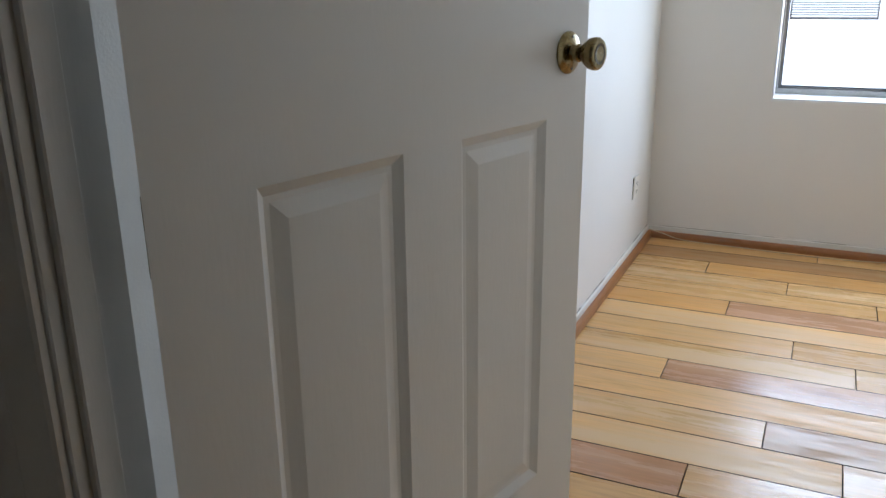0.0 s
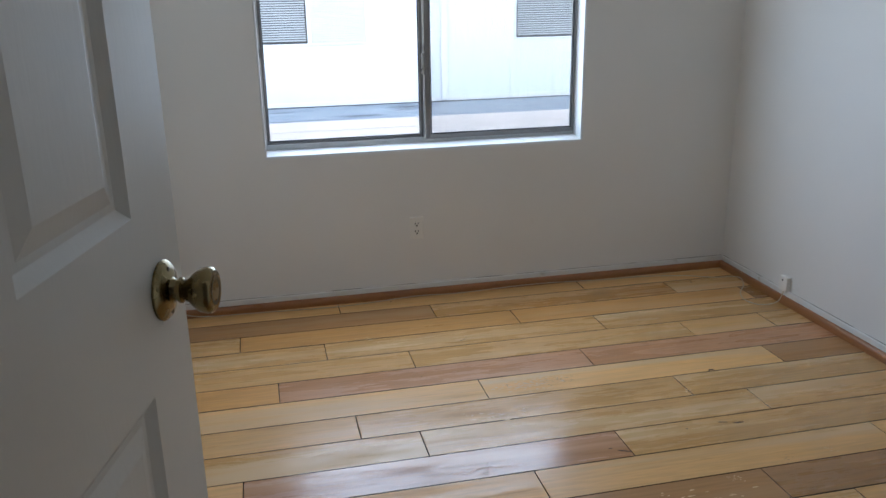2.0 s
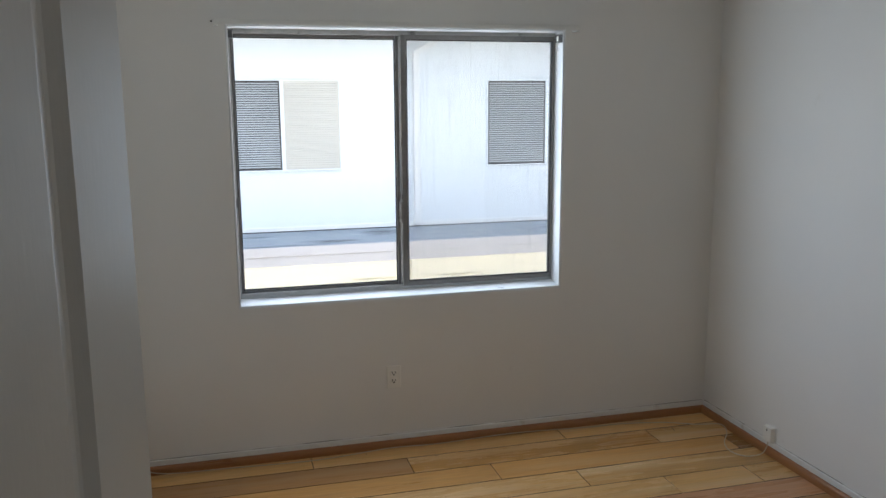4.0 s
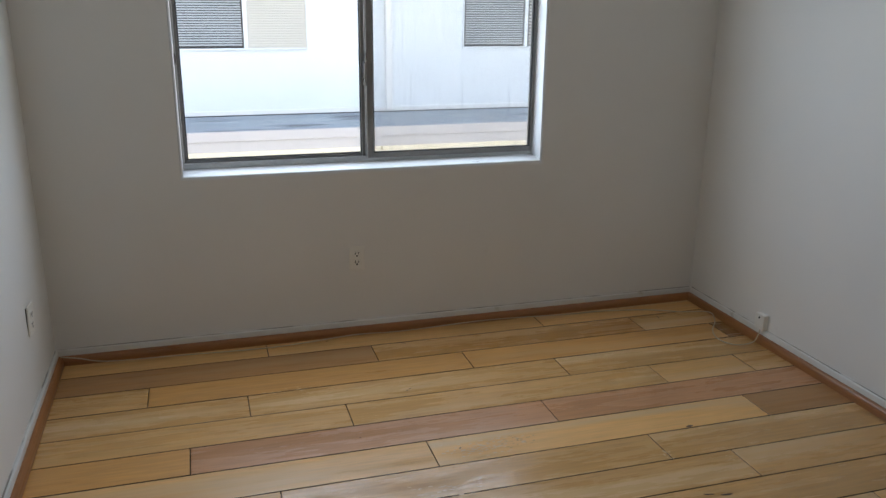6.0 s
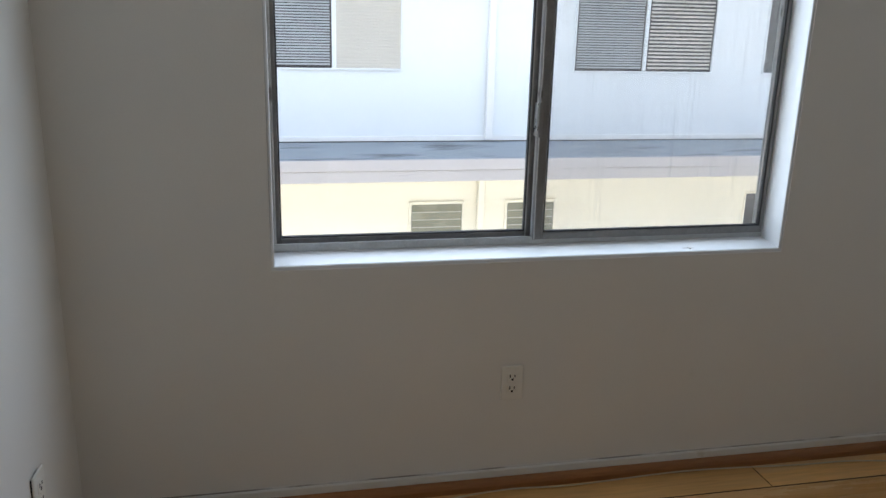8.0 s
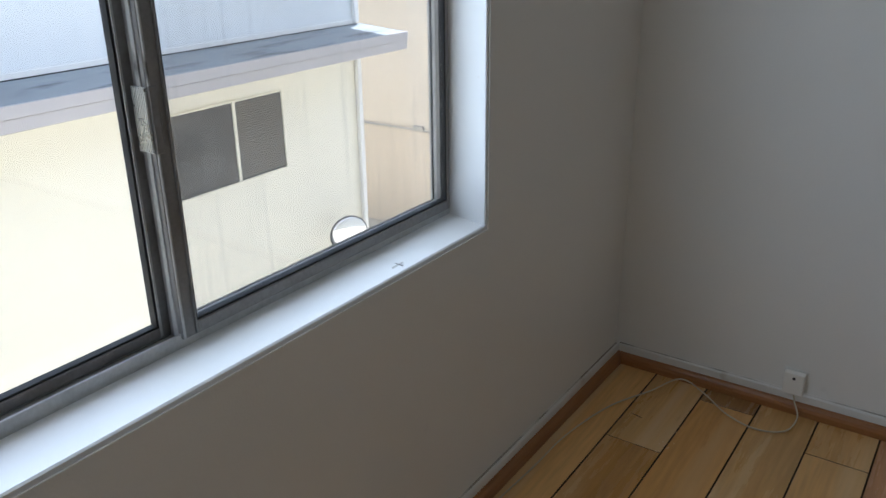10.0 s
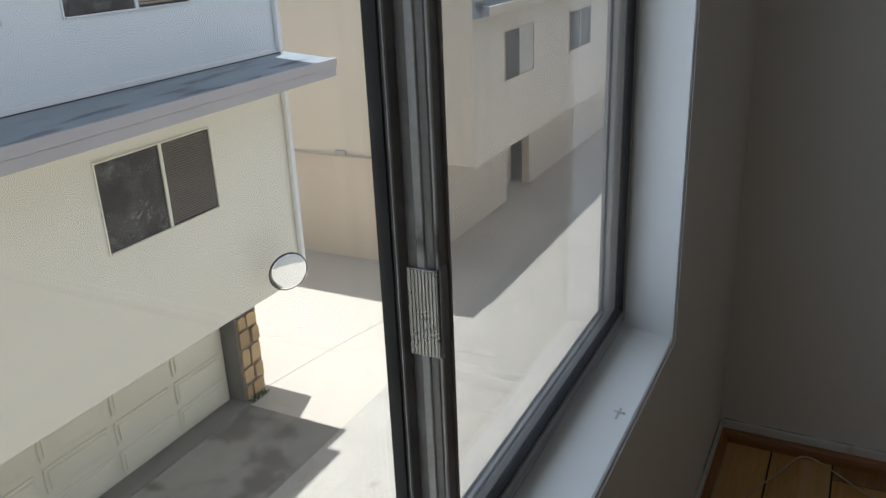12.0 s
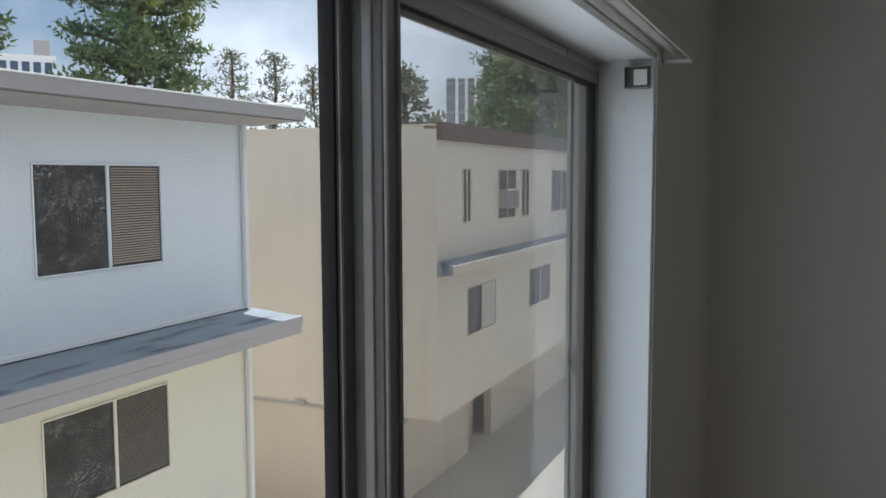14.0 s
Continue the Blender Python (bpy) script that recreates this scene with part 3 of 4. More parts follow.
for y, turn in ((0.0, 90), (DT, -90)):
    knob = part("door_knob", lathe(KNOB), M_BRASS, door, "aged brass round knob on a rosette", smooth=True, m=pose(KX, y, KZ, turn, 0, 0))
    part("keyhole", lathe(((0.0165, 0.0585), (0.0165, 0.0600), (0.0120, 0.0595), (0.004, 0.0590))), M_BRASS_DARK, knob, "dark recessed knob face", smooth=True)
    part("screw", lathe(((0.0035, 0.006), (0.0035, 0.0095), (0.001, 0.010)), 12), M_BRASS_DARK, knob, m=pose(0, 0.024, 0))
    part("screw", lathe(((0.0035, 0.006), (0.0035, 0.0095), (0.001, 0.010)), 12), M_BRASS_DARK, knob, m=pose(0, -0.024, 0))
part("latch_plate", boxes(((DW, 0.006, KZ - 0.028), (DW + 0.0015, 0.030, KZ + 0.028))), M_BRASS, door, "brass latch plate")
for z in (0.25, 1.05, 1.83):
    part("hinge", boxes(((0.030, DT, z - 0.045), (0.06, DT + 0.002, z + 0.045)), ((0.024, DT - 0.002, z - 0.045), (0.034, DT + 0.008, z + 0.045)), bevel=0.001), M_BRASS, door, "brass butt hinge")

CAS = [(0, 0), (0, -0.009), (0.004, -0.012), (0.052, -0.016), (0.058, -0.013), (0.060, 0)]
frame_d = tagged(new("door_frame"), "off-white painted door jamb and moulded casing", "door frame", kind="structure")
part("jamb", boxes(((DX0 - 0.012, BACK - 0.102, 0), (DX0, BACK + 0.002, DZ - 0.012)), ((DX0 - 0.001, BACK - 0.085, 0), (DX0 + 0.011, BACK - 0.05, DZ - 0.012)), bevel=0.002), M_DOOR, frame_d)
part("jamb", boxes(((DX1, BACK - 0.102, 0), (DX1 + 0.012, BACK + 0.002, DZ - 0.012)), ((DX1 - 0.011, BACK - 0.085, 0), (DX1 + 0.001, BACK - 0.05, DZ - 0.012)), bevel=0.002), M_DOOR, frame_d)
part("head", boxes(((DX0 - 0.012, BACK - 0.102, DZ - 0.012), (DX1 + 0.012, BACK + 0.002, DZ)), bevel=0.002), M_DOOR, frame_d)
part("casing", prism([(DX0 - 0.006 - a, BACK - 0.1025 + b) for a, b in CAS], "z", 0, DZ + 0.06), M_DOOR, frame_d)
part("casing", prism([(DX1 + 0.006 + a, BACK - 0.1025 + b) for a, b in CAS], "z", 0, DZ + 0.06), M_DOOR, frame_d)
part("casing", boxes(((DX0 - 0.006, BACK - 0.118, DZ - 0.004), (DX1 + 0.006, BACK - 0.10, DZ + 0.06)), bevel=0.004), M_DOOR, frame_d)

# ---- things in the room ----
def power_outlet(m):
    ob = empty("power_outlet", "ivory duplex power outlet with two sockets on the wall", "outlet", "wall outlets", m)
    part("cover_plate", box(bmesh.new(), (-0.035, -0.006, -0.057), (0.035, 0.001, 0.057), 0.0035, 2), M_PLATE, ob)
    for z in (0.0195, -0.0195):
        face = part("socket", box(bmesh.new(), (-0.017, -0.008, z - 0.014), (0.017, -0.005, z + 0.014), 0.002), M_PLATE, ob)
        part("slot", boxes(((-0.0092, -0.0086, z - 0.001), (-0.0055, -0.0078, z + 0.0095))), M_SLOT, face, "dark slot")
        part("slot", boxes(((0.0055, -0.0086, z + 0.000), (0.0088, -0.0078, z + 0.0090))), M_SLOT, face, "dark slot")
        part("slot", boxes(((-0.0034, -0.0086, z - 0.0105), (0.0034, -0.0078, z - 0.0035))), M_SLOT, face, "dark slot")
    part("screw", boxes(((-0.003, -0.0075, -0.003), (0.003, -0.0055, 0.003)), bevel=0.001), M_PLATE, ob)
    return ob


power_outlet(pose(-1.727, -0.001, 0.357))
loose = power_outlet(pose(LEFT + 0.005, -0.40, 0.355, 2, 0, 86))
tagged(loose, "ivory duplex power outlet sitting loose and crooked on the wall", "outlet", "wall outlets")
# black slab that imitates the plate's shadow on the wall
part("wall_box", boxes(((-0.033, -0.001, -0.055), (0.026, 0.0035, 0.050))), M_SLOT, loose, "black slab standing for the cover plate's shadow")

jack = empty("phone_jack", "small white surface-mounted telephone jack above the baseboard", "phone jack", m=pose(-0.001, -0.578, 0.062))
part("cover", box(bmesh.new(), (-0.026, -0.030, 0.0), (-0.002, 0.030, 0.072), 0.004, 2), M_PLATE, jack)
part("backplate", box(bmesh.new(), (-0.003, -0.034, -0.002), (0.001, 0.034, 0.076), 0.001), M_TRIM, jack)
part("screw", lathe(((0.0045, 0), (0.0045, 0.002), (0.002, 0.0025)), 12), M_SLOT, jack, "dark screw hole", m=pose(-0.026, 0.0, 0.056, 0, -90, 0))


def cable_points():
    """The cord lies along the shoe moulding, strays a little over the boards and loops up to the jack."""
    keys = ((-2.965, -0.050, 0.050), (-2.90, -0.045, 0.035), (-2.79, -0.048, 0.010), (-2.54, -0.055, 0.006), (-2.11, -0.078, 0.006), (-1.76, -0.046, 0.010), (-1.52, -0.050, 0.006), (-1.12, -0.042, 0.012), (-0.72, -0.060, 0.006),
            (-0.52, -0.068, 0.006), (-0.31, -0.110, 0.006), (-0.155, -0.185, 0.008), (-0.052, -0.245, 0.020), (-0.070, -0.325, 0.008), (-0.150, -0.425, 0.006), (-0.182, -0.520, 0.006), (-0.150, -0.595, 0.008),
            (-0.075, -0.612, 0.018), (-0.030, -0.590, 0.045), (-0.016, -0.580, 0.070))
    out = []
    for k in range(len(keys) - 1):
        p = [Vector(keys[min(max(k + d, 0), len(keys) - 1)]) for d in (-1, 0, 1, 2)]
        for s in range(6):
            u = s / 6
            out.append(0.5 * ((2 * p[1]) + (p[2] - p[0]) * u + (2 * p[0] - 5 * p[1] + 4 * p[2] - p[3]) * u * u + (3 * p[1] - p[0] - 3 * p[2] + p[3]) * u ** 3))
    return out


thing("telephone_cord", tube(cable_points(), 0.0024, 6), M_CABLE, "thin cream telephone cord lying along the skirting", "cable", smooth=True)

rail = empty("curtain_rail", "white metal curtain rail screwed above the window head", "curtain rail", m=pose(0, 0, 2.0))
part("channel", boxes(((-2.49, -0.046, 0.026), (-0.800, -0.001, 0.029)), ((-2.49, -0.046, 0.008), (-0.800, -0.043, 0.026)), ((-2.49, -0.022, 0.014), (-0.800, -0.020, 0.026)), bevel=0.0008), M_TRIM, rail)
for x in (-2.480, -0.812):
    part("bracket", boxes(((x - 0.010, -0.050, 0.001), (x + 0.010, 0.0, 0.006)), ((x - 0.010, -0.006, 0.001), (x + 0.010, 0.0, 0.034)), bevel=0.001), M_TRIM, rail, "white bracket")
    part("screw", lathe(((0.004, 0), (0.004, 0.002), (0.001, 0.003)), 12), M_SLOT, rail, m=pose(x + (0.016 if x > -1.5 else -0.016), -0.001, 0.022, 90))
for x, s in ((WX0 + 0.010, 1), (WX1 - 0.010, -1)):
    br = empty("blind_bracket", "small metal box bracket of a removed blind in the window head", "bracket", "blind brackets", pose(x, 0.030, 1.972))
    part("box", boxes(((0, -0.020, -0.018), (s * 0.0015, 0.020, 0.018)), ((0, -0.020, 0.0165), (s * 0.022, 0.020, 0.018)), ((0, -0.020, -0.018), (s * 0.022, 0.020, -0.0165)), ((0, 0.0185, -0.018), (s * 0.022, 0.020, 0.018))), M_SASH, br)
    part("flap", boxes(((s * 0.020, -0.018, -0.014), (s * 0.022, 0.004, 0.012))), M_TRIM, br)

# ---- outside: ground ----
GZ = -4.8
structure("ground", boxes(((-400, 0.10, GZ - 0.3), (500, 600, GZ))), M_CONC, "sunlit pale concrete driveway", "driveway")
structure("pavement", boxes(((-40, 0.156, GZ - 0.05), (60, 5.47, GZ + 0.012)), bevel=0.004), M_CONC_GREY, "pale grey concrete strip with cracks beside the driveway", "pavement")

# real oil stains; base colour also darkened to deepen the building's shade here
M_APRON = mat("stained_shaded_concrete", (0.31, 0.295, 0.265), 0.85, vary=0.16, scale=0.9, grain=35, bump=0.002, grain_amount=0.10, stain=(0.17, 0.16, 0.145), stain_scale=1.6, stain_from=0.50)
structure("driveway_apron", boxes(((-26, 5.49, GZ - 0.05), (5.46, 7.05, GZ + 0.006)), bevel=0.003), M_APRON, "oil-stained grey concrete apron before the garages, its colour darkened for the shade", "driveway")
M_CRACK = mat("dark_joint", (0.34, 0.31, 0.26), 0.95, vary=0.2)
for k, pts in enumerate((((5.9, 7.15), (6.855, 6.985), (7.516, 6.866), (8.369, 6.676), (10.2, 6.35)), ((7.895, 5.46), (7.97, 5.1), (8.077, 4.816), (8.05, 4.5), (8.118, 4.15), (8.2, 3.3), (8.16, 2.2)), ((-20, 5.475), (30, 5.475)), ((3.2, 5.46), (3.24, 4.2), (3.2, 2.0), (3.22, 0.3)), ((13.0, 5.46), (13.05, 3.4), (13.0, 0.4)))):
    structure("driveway_joint", tube([(x, y, GZ + (0.001 if y > 5.47 else 0.012)) for x, y in pts], 0.005, 6), M_CRACK, "dark joint or crack in the concrete", "driveway joint")

# ---- neighbouring building with two storeys over garages ----
NY, NX0, NX1 = 6.55, -26.0, 6.40
EY = 5.78
nb = empty("apartment_building", "white and cream stucco apartment building with flat roof over garages", "building")
part("upper_wall", boxes(((NX0, NY, 0.02), (NX1, NY + 0.25, 2.62)), ((NX1 - 0.25, NY + 0.25, 0.02), (NX1, 18, 2.62))), M_NB_UP, nb, "white stucco upper wall")
part("lower_wall", boxes(((NX0, NY, -3.05), (NX1, NY + 0.25, 0.02)), ((NX1 - 0.25, NY + 0.25, -3.05), (NX1, 18, 0.02)), ((NX0, NY + 0.25, -3.05), (NX1 - 0.25, 18, -2.85))), M_NB_LOW, nb, "cream stucco lower wall")
part("flashing", boxes(((NX0, NY - 0.012, 0.085), (-0.9, NY, 0.15)), ((-0.9, NY - 0.014, 0.095), (NX1, NY, 0.155)), bevel=0.003), M_NB_TRIM, nb)
# the shadow line under the flashing, put in as a thin black box
part("flashing_gap", boxes(((NX0, NY - 0.017, 0.088), (NX1, NY - 0.010, 0.101))), M_GASKET, nb, "black strip standing for the shadow line below the flashing")
LEDGE_X, EAVE_X = NX1 + 0.09, NX1 + 0.22
part("ledge_roofing", prism([(NY, 0.09), (EY, 0.022), (EY, -0.02), (NY, -0.02)], "x", NX0, LEDGE_X), M_LEDGE, nb, "grey-blue weathered roofing on the ledge")
part("ledge_fascia", boxes(((NX0, EY - 0.03, -0.078), (LEDGE_X + 0.02, EY, 0.032)), ((LEDGE_X, EY, -0.078), (LEDGE_X + 0.02, NY + 0.1, 0.032)), bevel=0.005), M_LEDGE_FASCIA, nb, "pale grey painted fascia board")
part("lower_fascia", boxes(((NX0, EY - 0.016, -0.195), (LEDGE_X + 0.008, EY, -0.080)), ((LEDGE_X, EY, -0.195), (LEDGE_X + 0.008, NY + 0.1, -0.080)), bevel=0.004), M_LEDGE_FASCIA, nb, "pale grey painted lower fascia board")
part("ledge_soffit", boxes(((NX0, EY, -0.16), (LEDGE_X, NY, -0.14))), M_NB_LOW, nb)
roof = part("roof", prism([(EY, 2.60), (EY, 2.655), (NY + 1.5, 2.73), (18, 2.73), (18, 2.60), (NY, 2.60)], "x", NX0, EAVE_X), M_LEDGE, nb, "flat grey gravel roof")
part("eave_fascia", boxes(((NX0, EY - 0.03, 2.535), (EAVE_X + 0.02, EY, 2.680)), ((EAVE_X, EY, 2.535), (EAVE_X + 0.02, 17, 2.680)), bevel=0.004), M_FASCIA, roof, "grey painted fascia board")
part("drip_edge", boxes(((NX0, EY - 0.045, 2.672), (EAVE_X + 0.035, EY + 0.03, 2.690)), bevel=0.003), M_NB_TRIM, roof, "pale metal drip edge")
# shade behind the fascia, drawn as a dark solid strip
part("shadow_gap", boxes(((NX0, EY, 2.520), (EAVE_X, EY + 0.02, 2.536))), M_SOFFIT_DARK, roof, "dark strip standing for the shade behind the fascia")
part("soffit", prism([(EY + 0.02, 2.525), (EY + 0.02, 2.545), (NY, 2.50), (NY, 2.48)], "x", NX0, EAVE_X), M_FASCIA, roof, "grey sloping soffit")
part("roof_cap", boxes(((EAVE_X - 0.30, EY + 0.10, 2.66), (EAVE_X - 0.05, EY + 0.60, 2.745)), bevel=0.02), M_NB_TRIM, roof, "white corner flashing on the roof")
rng = random.Random(21)
litter_v, litter_f = [], []
for _ in range(3200):
    x, y = rng.uniform(-3.0, NX1), EY + 0.05 + abs(rng.gauss(0, 0.16))
    z, n, a = 2.658 + 0.03 * rng.random() + (y - EY) * 0.03, len(litter_v), rng.uniform(0, math.pi)
    u = Vector((math.cos(a), math.sin(a), rng.uniform(-0.2, 0.6))) * rng.uniform(0.02, 0.055)
    v = Vector((-u.y, u.x, 0)).normalized() * 0.006
    c = Vector((x, y, z))
    litter_v += [tuple(c - v), tuple(c + v), tuple(c + u + v), tuple(c + u - v)]
    litter_f.append((n, n + 1, n + 2, n + 3))
litter_me = bpy.data.meshes.new("leaf_litter")
litter_me.from_pydata(litter_v, [], litter_f)
litter_me.materials.append(mat("dry_needles", (0.22, 0.20, 0.10), 0.9, vary=0.3, scale=5))
tagged(new("leaf_litter", litter_me), "dry pine needles along the flat roof edge", "leaf litter", kind="stuff")


def downspout(x, z0, z1, parent, top_elbow=False, material=M_NB_TRIM):
    d = part("downspout", boxes(((x - 0.04, NY - 0.07, z0), (x + 0.04, NY - 0.005, z1)), bevel=0.008), material, parent, "painted square downspout")
    if top_elbow:
        part("elbow", prism([(x - 0.04, z1), (x + 0.04, z1 - 0.02), (x + 0.40, z1 + 0.18), (x + 0.40, z1 + 0.26)], "y", NY - 0.12, NY - 0.05), M_NB_TRIM, d)
    return d


downspout(-0.065, 0.12, 2.30, nb, True)
downspout(-0.12, -3.05, -0.18, nb, material=M_NB_LOW)
downspout(NX1 - 0.05, 0.12, 2.50, nb)
downspout(NX1 - 0.05, -3.05, -0.18, nb)


def slat_blind(x0, x1, y, z0, z1, step=0.026, cover=0.72):
    bm = bmesh.new()
    z = z0 + 0.01
    while z < z1 - 0.01:
        vs = [bm.verts.new(p) for p in ((x0, y, z), (x1, y, z), (x1, y + 0.012, z + step * cover), (x0, y + 0.012, z + step * cover))]
        bm.faces.new(vs)
        z += step
    return bm


def slider_window(parent, x0, x1, z0, z1, y, left, right, split=None, trim=0.018, paint=M_NB_UP):
    """A two-pane sliding window set back in the wall, white trim, each half with its own pane or blind."""
    xm = split or (x0 + x1) / 2
    w = part("window", boxes(((x0 - trim, y - 0.022, z0 - trim), (x0, y + 0.02, z1 + trim)), ((x1, y - 0.022, z0 - trim), (x1 + trim, y + 0.02, z1 + trim)),
                             ((x0, y - 0.022, z1), (x1, y + 0.02, z1 + trim)), ((x0, y - 0.030, z0 - trim), (x1, y + 0.02, z0)), ((xm - 0.022, y - 0.018, z0), (xm + 0.022, y + 0.02, z1)), bevel=0.003), paint, parent, "painted framed sliding window")
    for (a, b), look_of in (((x0, xm - 0.022), left), ((xm + 0.022, x1), right)):
        part("pane", boxes(((a, y - 0.002, z0), (b, y + 0.004, z1))), {"pale": M_BLIND, "dark": M_SCREEN}.get(look_of, M_PANE_DARK), w, "dark dusty pane" if look_of != "pale" else "pane with pale closed blind")
        if look_of in ("blind", "tan", "pale", "slats", "grey"):
            part("blind", slat_blind(a + 0.02, b - 0.02, y - 0.010, z0 + 0.02, z1 - 0.02, 0.04 if look_of == "slats" else 0.028, 0.90 if look_of in ("grey", "tan") else 0.72), {"grey": M_BLIND_GREY, "tan": M_BLIND_TAN, "blind": M_BLIND_DARK, "pale": M_BLIND, "slats": M_BLIND}[look_of], w, "horizontal slat blind")
    return w


slider_window(nb, -2.70, -1.042, 0.865, 1.945, NY, "grey", "pale", -1.74)
slider_window(nb, 0.898, 2.54, 0.865, 1.945, NY, "grey", "slats")
slider_window(nb, 3.212, 4.870, 0.865, 1.940, NY, "dark", "tan", 4.12)
slider_window(nb, 3.200, 4.880, -1.535, -0.570, NY, "dark", "blind", 4.10, paint=M_NB_LOW)
slider_window(nb, -5.1, -3.45, 0.865, 1.955, NY, "dark", "blind")


def jalousie(parent, x0, x1, z0, z1, y):
    w = part("jalousie_window", boxes(((x0 - 0.03, y - 0.022, z0 - 0.03), (x0, y + 0.02, z1 + 0.03)), ((x1, y - 0.022, z0 - 0.03), (x1 + 0.03, y + 0.02, z1 + 0.03)),
                                      ((x0, y - 0.022, z1), (x1, y + 0.02, z1 + 0.03)), ((x0, y - 0.035, z0 - 0.03), (x1, y + 0.02, z0)), bevel=0.003), M_NB_LOW, parent, "cream framed jalousie window with glass louvres")
    part("back", boxes(((x0, y - 0.004, z0), (x1, y + 0.004, z1))), M_PANE_DARK, w, "dark interior behind the louvres")
    n = 11
    h = (z1 - z0) / n
    me = mesh_of(prism([(-0.030, 0.0), (-0.026, 0.0), (-0.006, h * 0.99), (-0.010, h * 0.99)], "x", x0 + 0.004, x1 - 0.004), "louvre", M_LOUVRE)
    edge = mesh_of(boxes(((x0 + 0.004, -0.034, -0.004), (x1 - 0.004, -0.024, 0.003))), "louvre_edge", M_BLIND)
    for k in range(n):
        ob = new("louvre", me)
        ob.parent, ob.location = w, (0, y, z0 + k * h)
        lip = new("louvre_edge", edge)
        lip.parent = ob
    return w


M_LOUVRE = mat("louvre_glass", (0.24, 0.235, 0.175), 0.25, vary=0.12, scale=3, random_tint=0.15, stain=(0.34, 0.33, 0.26), stain_scale=4, stain_from=0.72)
jalousie(nb, -0.905, -0.330, -1.56, -0.61, NY)
jalousie(nb, 0.200, 0.755, -1.56, -0.61, NY)

# recessed garages
GY = 7.40
part("garage_wall", boxes(((NX0, GY + 0.06, GZ), (5.5, GY + 0.2, -3.05))), M_NB_LOW, nb)
M_GARAGE = mat("garage_paint", (0.80, 0.77, 0.64), 0.5, vary=0.04, scale=2, grain=40)


def garage_door(x0, x1):
    ob = part("garage_door", boxes(((x0, GY, GZ + 0.01), (x1, GY + 0.05, -3.05))), M_GARAGE, nb, "cream panelled garage door")
    cols, rows = 5, 4
    w, h = (x1 - x0) / cols, 1.70 / rows
    for i in range(cols):
        for k in range(rows):
            a, b = x0 + i * w + 0.05, GZ + 0.07 + k * h
            bm = bmesh.new()
            box(bm, (a, GY - 0.022, b), (a + w - 0.10, GY + 0.001, b + h - 0.09), 0.012)
            box(bm, (a + 0.045, GY - 0.040, b + 0.045), (a + w - 0.145, GY - 0.018, b + h - 0.135), 0.010)
            part("panel", bm, M_GARAGE, ob)
    part("vent", boxes(((x1 - 0.50, GY - 0.022, GZ + 0.13), (x1 - 0.28, GY - 0.012, GZ + 0.33)), bevel=0.003), M_NB_TRIM, ob, "white vent")
    for s in (0.0, 0.1):
        part("vent_mesh", boxes(((x1 - 0.485 + s, GY - 0.025, GZ + 0.16), (x1 - 0.405 + s, GY - 0.020, GZ + 0.30))), M_SOFFIT_DARK, ob)


garage_door(0.30, 5.44)
garage_door(-5.20, -0.05)
part("curb", boxes(((NX0, GY - 0.35, GZ), (5.5, GY, GZ + 0.02)), bevel=0.004), M_SOFFIT_DARK, nb, "dark gutter strip before the garages")

# stone-clad pillar at the end of the garages
pillar = part("pillar", boxes(((5.46, 7.13, GZ), (5.92, 7.62, -3.05))), M_SOFFIT_DARK, nb, "grey pillar clad in tan flagstone")
rng = random.Random(4)
z = GZ + 0.02
while z < -3.15:
    h = rng.uniform(0.22, 0.38)
    cut = rng.uniform(0.35, 0.65)
    for a, b in ((5.475, 5.46 + 0.45 * cut), (5.46 + 0.45 * cut, 5.905)):
        j = [rng.uniform(-0.035, 0.035) for _ in range(8)]
        pts = [(a + 0.012 + abs(j[0]) * 0.4, z + 0.012 + abs(j[1])), (b - 0.012 - abs(j[2]) * 0.6, z + 0.012 + abs(j[3])), (b - 0.012 - abs(j[4]) * 0.6, min(z + h, -3.07) - 0.012 - abs(j[5])),
               ((a + b) / 2 + j[6], min(z + h, -3.07) - 0.008), (a + 0.012 + abs(j[6]) * 0.6, min(z + h, -3.07) - 0.012 - abs(j[7]))]
        part("stone", prism(pts, "y", 7.095 - rng.uniform(0, 0.02), 7.13), M_STONE[0], pillar)
    z += h

rng = random.Random(31)
tuft_v, tuft_f = [], []
for _ in range(90):
    a, n = rng.uniform(0, 2 * math.pi), len(tuft_v)
    c = Vector((rng.uniform(5.50, 5.86), 7.06 + rng.uniform(-0.05, 0.03), GZ))
    tip = c + Vector((math.cos(a) * 0.05, math.sin(a) * 0.05, rng.uniform(0.04, 0.12)))
    side = Vector((-math.sin(a), math.cos(a), 0)) * 0.007
    tuft_v += [tuple(c - side), tuple(c + side), tuple(tip)]
    tuft_f.append((n, n + 1, n + 2))
tuft_me = bpy.data.meshes.new("weed_tuft")
tuft_me.from_pydata(tuft_v, [], tuft_f)
tuft_me.materials.append(mat("weed_green", (0.10, 0.16, 0.06), 0.8, vary=0.3, scale=8))
tagged(new("weed_tuft", tuft_me), "small green weeds at the foot of the stone pillar", "weeds", kind="stuff")

# convex traffic mirror on the corner of the building
mir = empty("traffic_mirror", "round convex traffic mirror on a bracket at the building corner", "mirror", m=look((5.60, 6.19, -2.62), (2.0, -0.6, -3.7)))
part("mirror_face", lathe([(0.262 * math.cos(radians(a)) if a < 90 else 0.001, -0.02 - 0.062 * math.sin(radians(a))) for a in range(0, 91, 6)], 48), M_MIRROR, mir, "convex mirror", smooth=True)
